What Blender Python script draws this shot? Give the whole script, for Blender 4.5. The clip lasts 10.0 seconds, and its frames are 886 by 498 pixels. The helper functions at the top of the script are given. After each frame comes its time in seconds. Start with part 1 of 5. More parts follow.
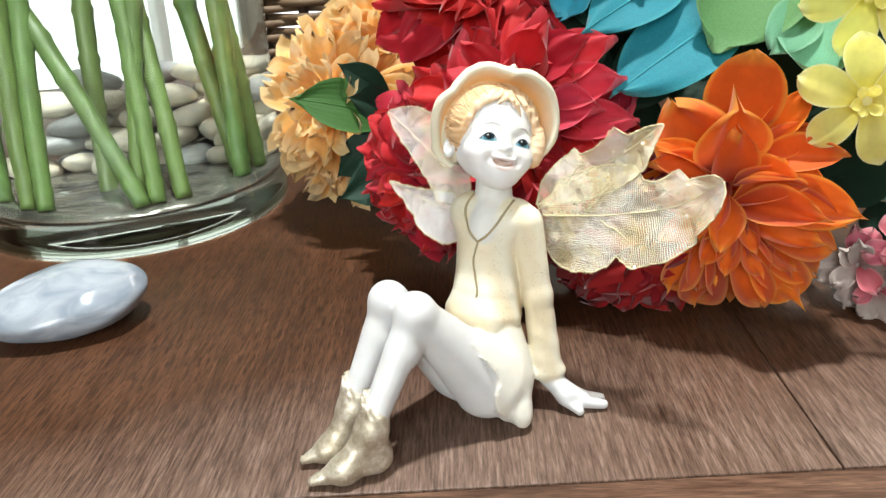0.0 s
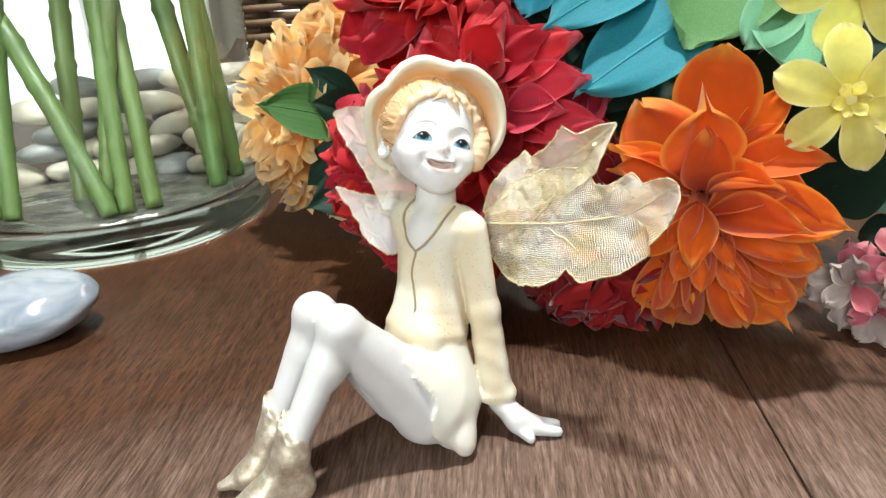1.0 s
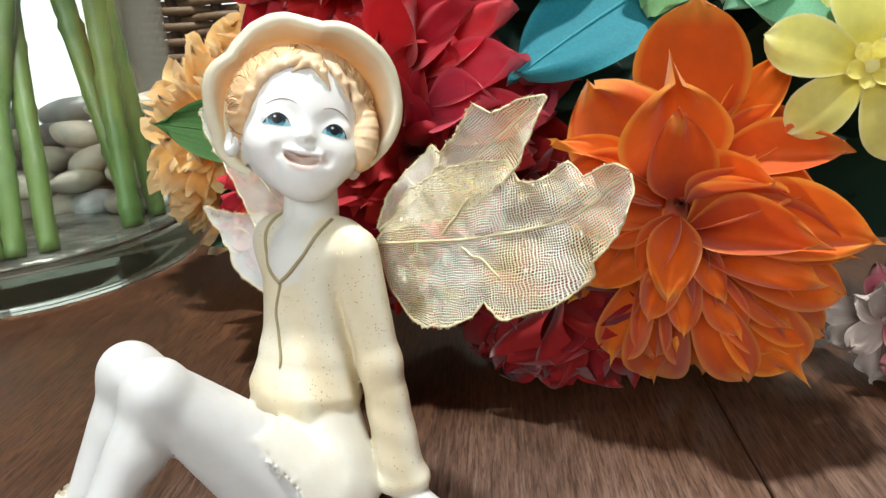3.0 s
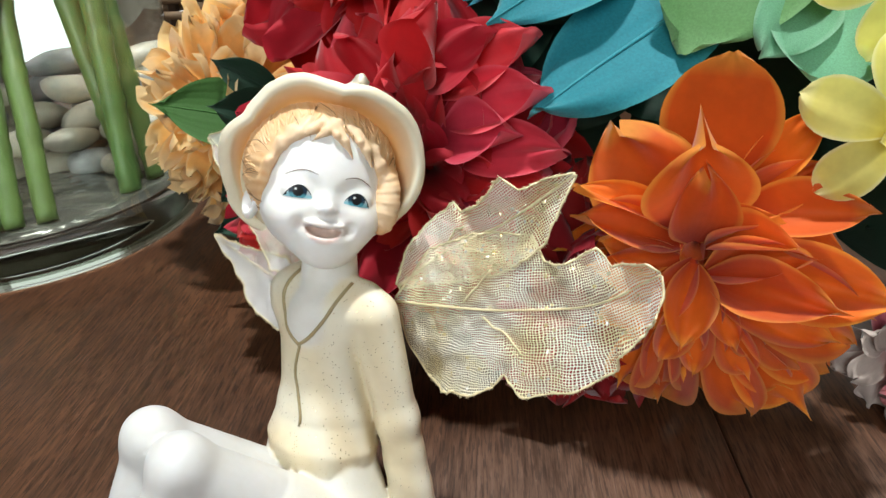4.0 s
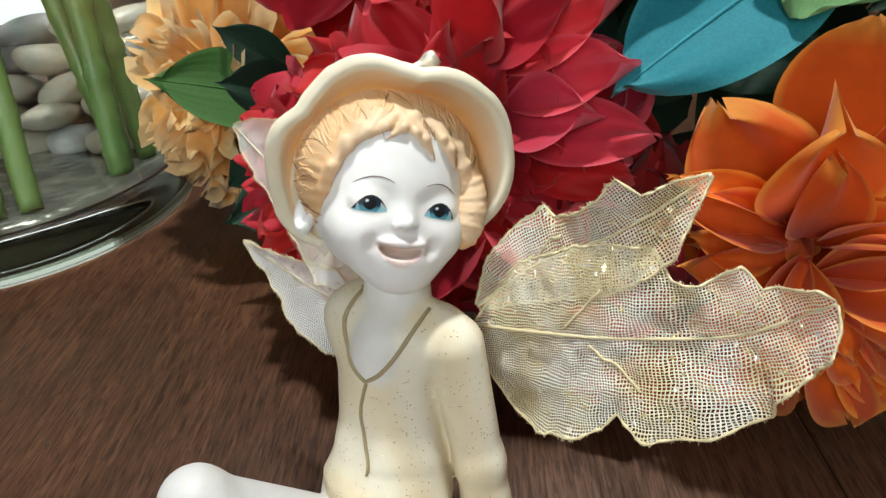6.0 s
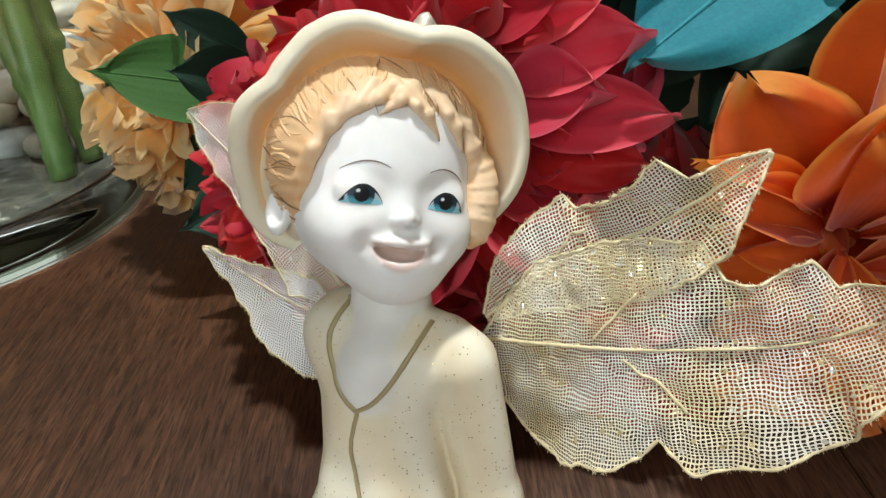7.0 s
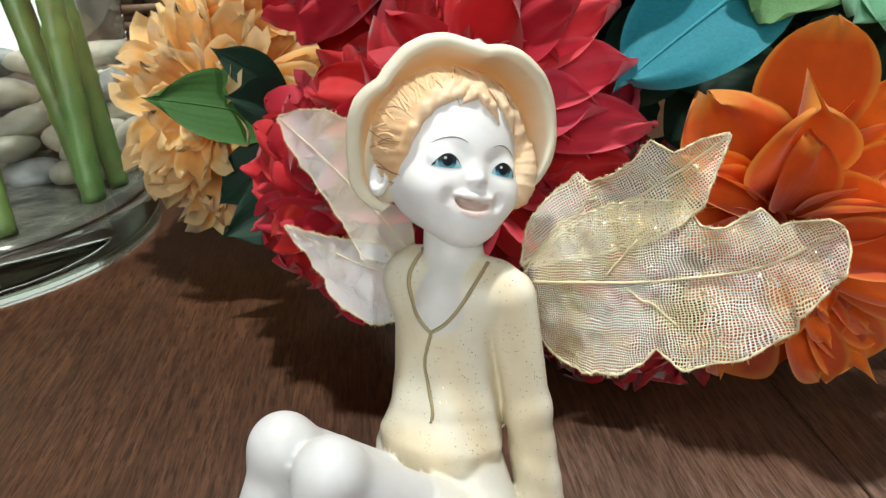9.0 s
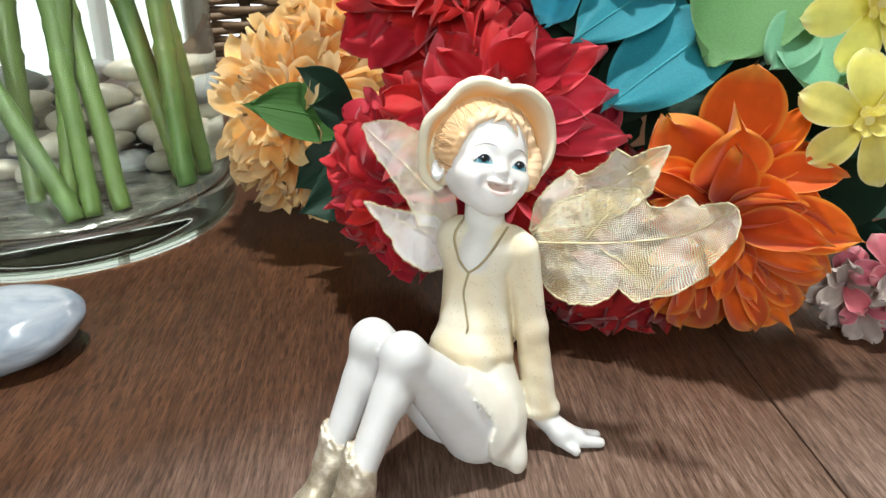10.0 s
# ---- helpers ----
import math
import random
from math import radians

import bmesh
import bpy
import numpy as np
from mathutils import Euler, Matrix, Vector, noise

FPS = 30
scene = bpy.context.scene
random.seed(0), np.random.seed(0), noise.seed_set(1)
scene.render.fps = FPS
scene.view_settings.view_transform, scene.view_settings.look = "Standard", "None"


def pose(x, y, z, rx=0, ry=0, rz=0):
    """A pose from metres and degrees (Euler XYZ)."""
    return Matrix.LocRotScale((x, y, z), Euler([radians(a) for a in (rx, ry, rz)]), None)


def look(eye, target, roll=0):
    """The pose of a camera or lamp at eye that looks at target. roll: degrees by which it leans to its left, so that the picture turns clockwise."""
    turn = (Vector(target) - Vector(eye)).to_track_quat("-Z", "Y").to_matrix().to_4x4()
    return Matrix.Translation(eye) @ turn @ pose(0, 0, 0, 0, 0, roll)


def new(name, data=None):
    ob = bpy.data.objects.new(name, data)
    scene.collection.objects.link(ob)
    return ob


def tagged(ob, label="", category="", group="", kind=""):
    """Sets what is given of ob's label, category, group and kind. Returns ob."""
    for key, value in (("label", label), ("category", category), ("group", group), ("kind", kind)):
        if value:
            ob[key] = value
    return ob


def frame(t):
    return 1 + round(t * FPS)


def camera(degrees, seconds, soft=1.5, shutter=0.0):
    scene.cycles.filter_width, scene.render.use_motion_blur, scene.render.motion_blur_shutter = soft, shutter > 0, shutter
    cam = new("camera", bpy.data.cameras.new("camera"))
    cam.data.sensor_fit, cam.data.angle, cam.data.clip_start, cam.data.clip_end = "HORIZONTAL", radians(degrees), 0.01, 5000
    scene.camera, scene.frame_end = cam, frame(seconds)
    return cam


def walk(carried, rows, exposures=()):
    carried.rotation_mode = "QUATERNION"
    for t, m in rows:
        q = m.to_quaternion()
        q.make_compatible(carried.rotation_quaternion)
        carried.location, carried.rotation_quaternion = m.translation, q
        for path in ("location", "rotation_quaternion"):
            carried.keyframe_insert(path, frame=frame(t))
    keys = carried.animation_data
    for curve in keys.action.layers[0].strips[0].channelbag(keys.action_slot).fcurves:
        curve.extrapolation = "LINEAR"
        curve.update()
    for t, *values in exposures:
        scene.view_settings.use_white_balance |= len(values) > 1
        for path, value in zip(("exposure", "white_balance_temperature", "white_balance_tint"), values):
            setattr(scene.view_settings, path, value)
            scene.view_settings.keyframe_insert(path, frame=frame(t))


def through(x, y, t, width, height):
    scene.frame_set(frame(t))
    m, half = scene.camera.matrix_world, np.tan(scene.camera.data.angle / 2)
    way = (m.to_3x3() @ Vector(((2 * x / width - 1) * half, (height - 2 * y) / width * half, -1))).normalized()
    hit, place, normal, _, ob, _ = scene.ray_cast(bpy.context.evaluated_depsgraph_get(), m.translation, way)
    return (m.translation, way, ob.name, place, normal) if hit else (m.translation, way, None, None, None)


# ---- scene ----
# The camera: a phone held close to the figurine.
cam = camera(61.49, 10.0)
PATH = [
    (0, (0.02231, 0.02694, 0.13250), (0.00833, 0.48402, -0.06970), -2.58),
    (0.5, (0.03445, 0.03069, 0.12948), (-0.00313, 0.49014, -0.06416), -3.42),
    (1, (0.04641, 0.04211, 0.12248), (0.01072, 0.50353, -0.06680), -3.07),
    (1.5, (0.05657, 0.05528, 0.11225), (0.02826, 0.52334, -0.06130), -3.19),
    (2, (0.06315, 0.06786, 0.10334), (0.03097, 0.54071, -0.05597), -3.66),
    (2.5, (0.06533, 0.07756, 0.09503), (0.02783, 0.55296, -0.05528), -4.40),
    (2.7, (0.06694, 0.08247, 0.09296), (0.02862, 0.55917, -0.05295), -4.49),
    (3.8, (0.06612, 0.10105, 0.11891), (0.02111, 0.55692, -0.08146), -3.63),
    (4, (0.06191, 0.10160, 0.12345), (0.02745, 0.55236, -0.09015), -2.96),
    (4.5, (0.05898, 0.10485, 0.12856), (0.02890, 0.54417, -0.10828), -2.41),
    (5, (0.05503, 0.10636, 0.13269), (0.02470, 0.54160, -0.11153), -2.49),
    (5.5, (0.04825, 0.11445, 0.12909), (0.02127, 0.54727, -0.11978), -2.82),
    (5.7, (0.04574, 0.11942, 0.12617), (0.02186, 0.55419, -0.11961), -3.19),
    (6.8, (0.03887, 0.13882, 0.11486), (0.03358, 0.58003, -0.12032), -3.66),
    (7, (0.03713, 0.14178, 0.11312), (0.04315, 0.58142, -0.12496), -3.30),
    (7.5, (0.03468, 0.14638, 0.10964), (0.05984, 0.58748, -0.12446), -2.97),
    (8, (0.03323, 0.14531, 0.10770), (0.07699, 0.59327, -0.11005), -2.60),
    (8.5, (0.03124, 0.13667, 0.10978), (0.08158, 0.59117, -0.09245), -2.27),
    (9, (0.01925, 0.10808, 0.11507), (0.05895, 0.56141, -0.09210), -1.86),
    (9.5, (0.01102, 0.07137, 0.12634), (0.04694, 0.52454, -0.08185), -1.10),
    (10, (0.00876, 0.04858, 0.13415), (0.03893, 0.50230, -0.07378), -0.69),
]
walk(cam, [(t, look(eye, target, roll)) for t, eye, target, roll in PATH], [(0.0, 0.24), (1.5, 0.17), (2.5, 0.07), (4.0, -0.15), (5.0, -0.25), (7.0, -0.45), (8.5, -0.45), (9.0, -0.27), (9.5, -0.1), (10.0, 0.02)])

# The world is in metres; the things on the table are written in millimetres.
MM = 0.001


def v(x, y, z):
    return Vector((x * MM, y * MM, z * MM))


# ---- light: a ceiling lamp, a window behind the vase, added wall and front lights ----
world = bpy.data.worlds.new("room_air")
world.use_nodes = True
scene.world = world
world.node_tree.nodes["Background"].inputs[0].default_value = (1.0, 0.95, 0.88, 1)
world.node_tree.nodes["Background"].inputs[1].default_value = 0.03


def area_lamp(name, eye, target, size, power, colour):
    data = bpy.data.lights.new(name, "AREA")
    data.shape, data.size, data.energy, data.color = "DISK", size, power, colour
    ob = new(name, data)
    ob.matrix_world = look(eye, target)
    return ob


area_lamp("ceiling_lamp_light", (0.06, 0.27, 1.70), (0.05, 0.22, 0.0), 0.11, 43.0, (0.965, 0.99, 0.975))
# added front fill that brightens the face and the flowers
area_lamp("south_fill_light", (-0.34, -1.80, 1.02), (0.05, 0.25, 0.05), 1.1, 29.0, (0.93, 0.985, 1.0))
# added light, unseen, that gives the table's right side its sheen
area_lamp("wall_sheen_light", (0.66, 1.60, 1.08), (0.06, 0.22, 0.0), 0.62, 11.0, (1.0, 0.92, 0.82))


# ---- materials ----
def material(name):
    m = bpy.data.materials.new(name)
    m.use_nodes = True
    t = m.node_tree
    return m, t.nodes, t.links, t.nodes["Principled BSDF"]


def node(nodes, kind, **values):
    n = nodes.new(kind)
    for key, value in values.items():
        if key == "operation":
            n.operation = value
        elif key == "blend":
            n.blend_type = value
        elif key == "feature":
            n.feature = value
        else:
            n.inputs[key.replace("_", " ")].default_value = value
    return n


def ramp(nodes, stops):
    n = nodes.new("ShaderNodeValToRGB")
    while len(n.color_ramp.elements) < len(stops):
        n.color_ramp.elements.new(0.5)
    for e, (p, c) in zip(n.color_ramp.elements, stops):
        e.position, e.color = p, (*c, 1)
    return n


def maths(nodes, links, op, a, b=None):
    n = nodes.new("ShaderNodeMath")
    n.operation = op
    for i, x in enumerate((a, b)):
        if x is None:
            continue
        if isinstance(x, (int, float)):
            n.inputs[i].default_value = x
        else:
            links.new(x, n.inputs[i])
    return n.outputs[0]


def mixed(nodes, links, fac, a, b, blend="MIX"):
    n = nodes.new("ShaderNodeMix")
    n.data_type, n.blend_type = "RGBA", blend
    for i, x in ((0, fac), (6, a), (7, b)):
        if isinstance(x, (int, float)):
            n.inputs[i].default_value = x
        elif isinstance(x, tuple):
            n.inputs[i].default_value = (*x, 1)
        else:
            links.new(x, n.inputs[i])
    return n.outputs[2]


def relief(nodes, links, height, bsdf, strength, distance):
    b = node(nodes, "ShaderNodeBump", Strength=strength, Distance=distance)
    links.new(height, b.inputs["Height"])
    links.new(b.outputs[0], bsdf.inputs["Normal"])


def wood_material(name, dark, light, along=1, gloss=0.36, bare=None):
    """Old varnished hardwood: long pores and streaks along one axis, wear and scuffs. bare: how far from the table's front edge the varnish is rubbed off."""
    m, n, l, p = material(name)
    co = n.new("ShaderNodeTexCoord")
    mp = n.new("ShaderNodeMapping")
    s = [1.0, 1.0, 1.0]
    s[along] = 0.07
    mp.inputs["Scale"].default_value = s
    l.new(co.outputs["Object"], mp.inputs[0])
    wide = node(n, "ShaderNodeTexNoise", Scale=95.0, Detail=5.0, Roughness=0.6, Distortion=0.35)
    fine = node(n, "ShaderNodeTexNoise", Scale=800.0, Detail=4.0, Roughness=0.7)
    pore = node(n, "ShaderNodeTexNoise", Scale=1700.0, Detail=2.0, Roughness=0.6)
    big = node(n, "ShaderNodeTexNoise", Scale=11.0, Detail=3.0)
    for x in (wide, fine, pore):
        l.new(mp.outputs[0], x.inputs["Vector"])
    l.new(co.outputs["Object"], big.inputs["Vector"])
    a = maths(n, l, "MULTIPLY", wide.outputs[0], 0.22)
    b = maths(n, l, "MULTIPLY", fine.outputs[0], 0.53)
    c = maths(n, l, "MULTIPLY", big.outputs[0], 0.25)
    mixv = maths(n, l, "ADD", maths(n, l, "ADD", a, b), c)
    tone = ramp(n, [(0.40, dark), (0.5, tuple(0.55 * x + 0.45 * y for x, y in zip(dark, light))), (0.60, light)])
    l.new(mixv, tone.inputs[0])
    pores = ramp(n, [(0.40, (1, 1, 1)), (0.47, (0, 0, 0))])
    l.new(pore.outputs[0], pores.inputs[0])
    col = mixed(n, l, maths(n, l, "MULTIPLY", pores.outputs[0], 0.5), tone.outputs[0], tuple(0.42 * x for x in dark))
    scuff = node(n, "ShaderNodeTexNoise", Scale=160.0, Detail=6.0, Roughness=0.75)
    l.new(co.outputs["Object"], scuff.inputs["Vector"])
    worn = ramp(n, [(0.68, (0, 0, 0)), (0.74, (1, 1, 1))])
    l.new(scuff.outputs[0], worn.inputs[0])
    col = mixed(n, l, maths(n, l, "MULTIPLY", worn.outputs[0], 0.35), col, (0.42, 0.33, 0.27))
    if bare:
        place = n.new("ShaderNodeSeparateXYZ")
        l.new(co.outputs["Object"], place.inputs[0])
        reach = maths(n, l, "ADD", maths(n, l, "SUBTRACT", place.outputs[1], maths(n, l, "MULTIPLY", maths(n, l, "MINIMUM", place.outputs[0], 0.04), 0.34)), maths(n, l, "MULTIPLY", big.outputs[0], 0.05))
        rub = node(n, "ShaderNodeMapRange")
        for key, value in (("From Min", bare + 0.055), ("From Max", bare - 0.01), ("To Min", 0.0), ("To Max", 1.0)):
            rub.inputs[key].default_value = value
        l.new(reach, rub.inputs["Value"])
        pale = ramp(n, [(0.36, (0.062, 0.034, 0.022)), (0.52, (0.165, 0.104, 0.075)), (0.66, (0.27, 0.19, 0.15))])
        l.new(maths(n, l, "ADD", maths(n, l, "MULTIPLY", fine.outputs[0], 0.75), maths(n, l, "MULTIPLY", wide.outputs[0], 0.25)), pale.inputs[0])
        col = mixed(n, l, maths(n, l, "MULTIPLY", rub.outputs[0], 0.85), col, pale.outputs[0])
        col = mixed(n, l, maths(n, l, "MULTIPLY", pores.outputs[0], 0.4), col, tuple(0.6 * x for x in dark))
    l.new(col, p.inputs["Base Color"])
    l.new(maths(n, l, "ADD", maths(n, l, "MULTIPLY", fine.outputs[0], 0.3), gloss - 0.12), p.inputs["Roughness"])
    p.inputs["Coat Weight"].default_value = 0.03
    p.inputs["Coat Roughness"].default_value = 0.3
    p.inputs["Specular IOR Level"].default_value = 0.28
    relief(n, l, mixed(n, l, 0.5, fine.outputs[0], pore.outputs[0]), p, 0.2, 0.0003)
    return m


WOOD = wood_material("table_wood", (0.029, 0.0115, 0.0046), (0.094, 0.039, 0.0170), 1, 0.40, 0.215)
WOOD_EDGE = wood_material("table_edge_wood", (0.060, 0.028, 0.016), (0.20, 0.11, 0.068), 0, 0.48)


def cloth_material(name, base, edge, heart, rib=0.35, sheen=0.2, through=0.3):
    """Dyed silk or polyester petal: colour runs from the heart to the rim, faint ribs and weave."""
    m, n, l, p = material(name)
    uv = n.new("ShaderNodeUVMap")
    uv.uv_map = "petal"
    sep = n.new("ShaderNodeSeparateXYZ")
    l.new(uv.outputs[0], sep.inputs[0])
    co = n.new("ShaderNodeTexCoord")
    info = n.new("ShaderNodeObjectInfo")
    heartf = ramp(n, [(0.0, (1, 1, 1)), (0.42, (0, 0, 0))])
    l.new(sep.outputs[1], heartf.inputs[0])
    c1 = mixed(n, l, heartf.outputs[0], base, heart)
    side = maths(n, l, "ABSOLUTE", maths(n, l, "SUBTRACT", sep.outputs[0], 0.5))
    rim = maths(n, l, "MAXIMUM", maths(n, l, "MULTIPLY", side, 2.0), sep.outputs[1])
    rimf = ramp(n, [(0.84, (0, 0, 0)), (0.97, (1, 1, 1))])
    l.new(rim, rimf.inputs[0])
    c2 = mixed(n, l, rimf.outputs[0], c1, edge)
    blotch = node(n, "ShaderNodeTexNoise", Scale=90.0, Detail=4.0, Roughness=0.6)
    l.new(co.outputs["Object"], blotch.inputs["Vector"])
    shade = ramp(n, [(0.25, (0.78, 0.74, 0.74)), (0.75, (1.12, 1.1, 1.1))])
    l.new(blotch.outputs[0], shade.inputs[0])
    c3 = mixed(n, l, 1.0, c2, shade.outputs[0], "MULTIPLY")
    hue = node(n, "ShaderNodeHueSaturation")
    l.new(c3, hue.inputs["Color"])
    l.new(maths(n, l, "ADD", maths(n, l, "MULTIPLY", info.outputs["Random"], 0.010), 0.495), hue.inputs["Hue"])
    l.new(maths(n, l, "ADD", maths(n, l, "MULTIPLY", info.outputs["Random"], 0.3), 0.85), hue.inputs["Value"])
    l.new(hue.outputs[0], p.inputs["Base Color"])
    p.inputs["Roughness"].default_value = 0.62
    p.inputs["Sheen Weight"].default_value = sheen
    p.inputs["Sheen Roughness"].default_value = 0.5
    p.inputs["Specular IOR Level"].default_value = 0.3
    ribs = n.new("ShaderNodeTexWave")
    ribs.inputs["Scale"].default_value = 3.2
    ribs.inputs["Distortion"].default_value = 1.5
    l.new(uv.outputs[0], ribs.inputs["Vector"])
    weave = node(n, "ShaderNodeTexNoise", Scale=2600.0, Detail=1.0)
    l.new(co.outputs["Object"], weave.inputs["Vector"])
    relief(n, l, mixed(n, l, 0.5, ribs.outputs["Color"], weave.outputs[0]), p, rib * 0.6, 0.0005)
    tr = n.new("ShaderNodeBsdfTranslucent")
    l.new(hue.outputs[0], tr.inputs[0])
    mx = n.new("ShaderNodeMixShader")
    mx.inputs[0].default_value = through
    out = n["Material Output"]
    l.new(p.outputs[0], mx.inputs[1])
    l.new(tr.outputs[0], mx.inputs[2])
    l.new(mx.outputs[0], out.inputs[0])
    return m


ORANGE = cloth_material("orange_petal_cloth", (0.76, 0.135, 0.008), (0.86, 0.33, 0.04), (0.52, 0.045, 0.004), 0.15)
RED = cloth_material("red_petal_cloth", (0.50, 0.009, 0.016), (0.58, 0.022, 0.034), (0.26, 0.003, 0.005), 0.2)
# the red cloth darkened, with the shade behind the figurine in its colour
SHADED_RED = cloth_material("shaded_red_petal_cloth", (0.26, 0.004, 0.009), (0.32, 0.008, 0.014), (0.14, 0.002, 0.003), 0.2)
PINKRED = cloth_material("pinkish_red_petal_cloth", (0.70, 0.040, 0.070), (0.78, 0.10, 0.14), (0.36, 0.006, 0.010), 0.2)
PEACH = cloth_material("peach_petal_cloth", (0.93, 0.57, 0.18), (0.94, 0.72, 0.36), (0.90, 0.38, 0.06), 0.4, 0.2, 0.5)
YELLOW = cloth_material("yellow_petal_cloth", (0.89, 0.83, 0.22), (0.91, 0.87, 0.40), (0.84, 0.72, 0.08), 0.03, 0.1, 0.42)
TEAL = cloth_material("teal_leaf_cloth", (0.018, 0.27, 0.34), (0.04, 0.34, 0.40), (0.008, 0.17, 0.24), 0.3)
BLUE = cloth_material("sky_blue_petal_cloth", (0.04, 0.42, 0.55), (0.10, 0.52, 0.62), (0.02, 0.30, 0.45), 0.3)
MINT = cloth_material("mint_green_petal_cloth", (0.17, 0.46, 0.27), (0.26, 0.56, 0.36), (0.10, 0.36, 0.14), 0.3)
LIME = cloth_material("light_green_petal_cloth", (0.12, 0.31, 0.10), (0.18, 0.40, 0.16), (0.08, 0.25, 0.05), 0.3)
GREEN = cloth_material("green_leaf_cloth", (0.035, 0.115, 0.018), (0.05, 0.15, 0.03), (0.02, 0.08, 0.01), 0.5, 0.05, 0.15)
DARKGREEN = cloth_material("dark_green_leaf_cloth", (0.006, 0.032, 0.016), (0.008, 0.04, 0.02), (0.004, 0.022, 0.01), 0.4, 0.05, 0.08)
PINK = cloth_material("pink_petal_cloth", (0.62, 0.16, 0.20), (0.70, 0.30, 0.32), (0.48, 0.08, 0.10), 0.3)
PALE = cloth_material("greyish_white_petal_cloth", (0.42, 0.36, 0.32), (0.54, 0.47, 0.42), (0.42, 0.24, 0.23), 0.4)


def glass_material(name, colour, ior, rough=0.0):
    m, n, l, p = material(name)
    p.inputs["Base Color"].default_value = (*colour, 1)
    p.inputs["Transmission Weight"].default_value = 1.0
    p.inputs["Roughness"].default_value = rough
    p.inputs["IOR"].default_value = ior
    return m


GLASS = glass_material("clear_glass", (0.91, 0.955, 0.92), 1.48)
# the vase's glass tinted dark, for the dark refraction in its foot
GLASS_BASE_DARKENED = glass_material("darkened_base_glass", (0.15, 0.18, 0.13), 1.48)
# blotchy silver metal that stands for reflections in the vase's glass floor
m, n, l, p = material("floor_reflection_metal")
co = n.new("ShaderNodeTexCoord")
lump = node(n, "ShaderNodeTexNoise", Scale=60.0, Detail=2.0)
l.new(co.outputs["Object"], lump.inputs["Vector"])
tone = ramp(n, [(0.3, (0.08, 0.085, 0.07)), (0.7, (0.34, 0.34, 0.30))])
l.new(lump.outputs[0], tone.inputs[0])
l.new(tone.outputs[0], p.inputs["Base Color"])
p.inputs["Metallic"].default_value, p.inputs["Roughness"].default_value = 0.75, 0.16
relief(n, l, lump.outputs[0], p, 0.6, 0.004)
FLOOR_REFLECTION = m
WATER = glass_material("water", (0.985, 0.99, 0.985), 1.33)


def stone_material(name, a, b, spots, rough=0.5, scale=60.0, speck=0.5, bump=0.25):
    m, n, l, p = material(name)
    co = n.new("ShaderNodeTexCoord")
    info = n.new("ShaderNodeObjectInfo")
    big = node(n, "ShaderNodeTexNoise", Scale=scale, Detail=2.5, Roughness=0.5, Distortion=1.2)
    fine = node(n, "ShaderNodeTexNoise", Scale=22.0, Detail=3.0)
    l.new(co.outputs["Object"], big.inputs["Vector"])
    l.new(co.outputs["Object"], fine.inputs["Vector"])
    f = ramp(n, [(0.3, (0, 0, 0)), (0.7, (1, 1, 1))])
    l.new(big.outputs[0], f.inputs[0])
    c = mixed(n, l, f.outputs[0], a, b)
    g = ramp(n, [(0.28, (1, 1, 1)), (0.36, (0, 0, 0))])
    l.new(fine.outputs[0], g.inputs[0])
    c = mixed(n, l, maths(n, l, "MULTIPLY", g.outputs[0], speck), c, spots)
    hue = node(n, "ShaderNodeHueSaturation")
    l.new(c, hue.inputs["Color"])
    l.new(maths(n, l, "ADD", maths(n, l, "MULTIPLY", info.outputs["Random"], 0.5), 0.72), hue.inputs["Value"])
    l.new(hue.outputs[0], p.inputs["Base Color"])
    p.inputs["Roughness"].default_value = rough
    relief(n, l, fine.outputs[0], p, bump, 0.0004)
    return m


WHITE_STONE = stone_material("white_marble_stone", (0.31, 0.34, 0.37), (0.17, 0.205, 0.245), (0.16, 0.18, 0.21), 0.16, 1.7, 0.3, 0.05)
PEBBLE = stone_material("river_pebble", (0.66, 0.60, 0.47), (0.50, 0.47, 0.40), (0.22, 0.2, 0.18), 0.35, 1.5, 0.3)
PEBBLE_GREY = stone_material("grey_river_pebble", (0.36, 0.37, 0.36), (0.25, 0.26, 0.26), (0.15, 0.15, 0.15), 0.35, 1.5, 0.3)


def stem_material():
    m, n, l, p = material("bamboo_stem_green")
    co = n.new("ShaderNodeTexCoord")
    mp = n.new("ShaderNodeMapping")
    mp.inputs["Scale"].default_value = (1, 1, 0.08)
    l.new(co.outputs["Object"], mp.inputs[0])
    a = node(n, "ShaderNodeTexNoise", Scale=260.0, Detail=4.0)
    b = node(n, "ShaderNodeTexNoise", Scale=30.0, Detail=3.0)
    l.new(mp.outputs[0], a.inputs["Vector"])
    l.new(co.outputs["Object"], b.inputs["Vector"])
    r = ramp(n, [(0.3, (0.035, 0.085, 0.018)), (0.7, (0.10, 0.195, 0.05))])
    l.new(maths(n, l, "ADD", maths(n, l, "MULTIPLY", a.outputs[0], 0.5), maths(n, l, "MULTIPLY", b.outputs[0], 0.5)), r.inputs[0])
    info = n.new("ShaderNodeObjectInfo")
    olive = mixed(n, l, maths(n, l, "MULTIPLY", info.outputs["Random"], 0.6), r.outputs[0], (0.085, 0.105, 0.022))
    l.new(olive, p.inputs["Base Color"])
    p.inputs["Roughness"].default_value = 0.42
    p.inputs["Subsurface Weight"].default_value = 0.0
    relief(n, l, a.outputs[0], p, 0.2, 0.0004)
    return m


STEM = stem_material()


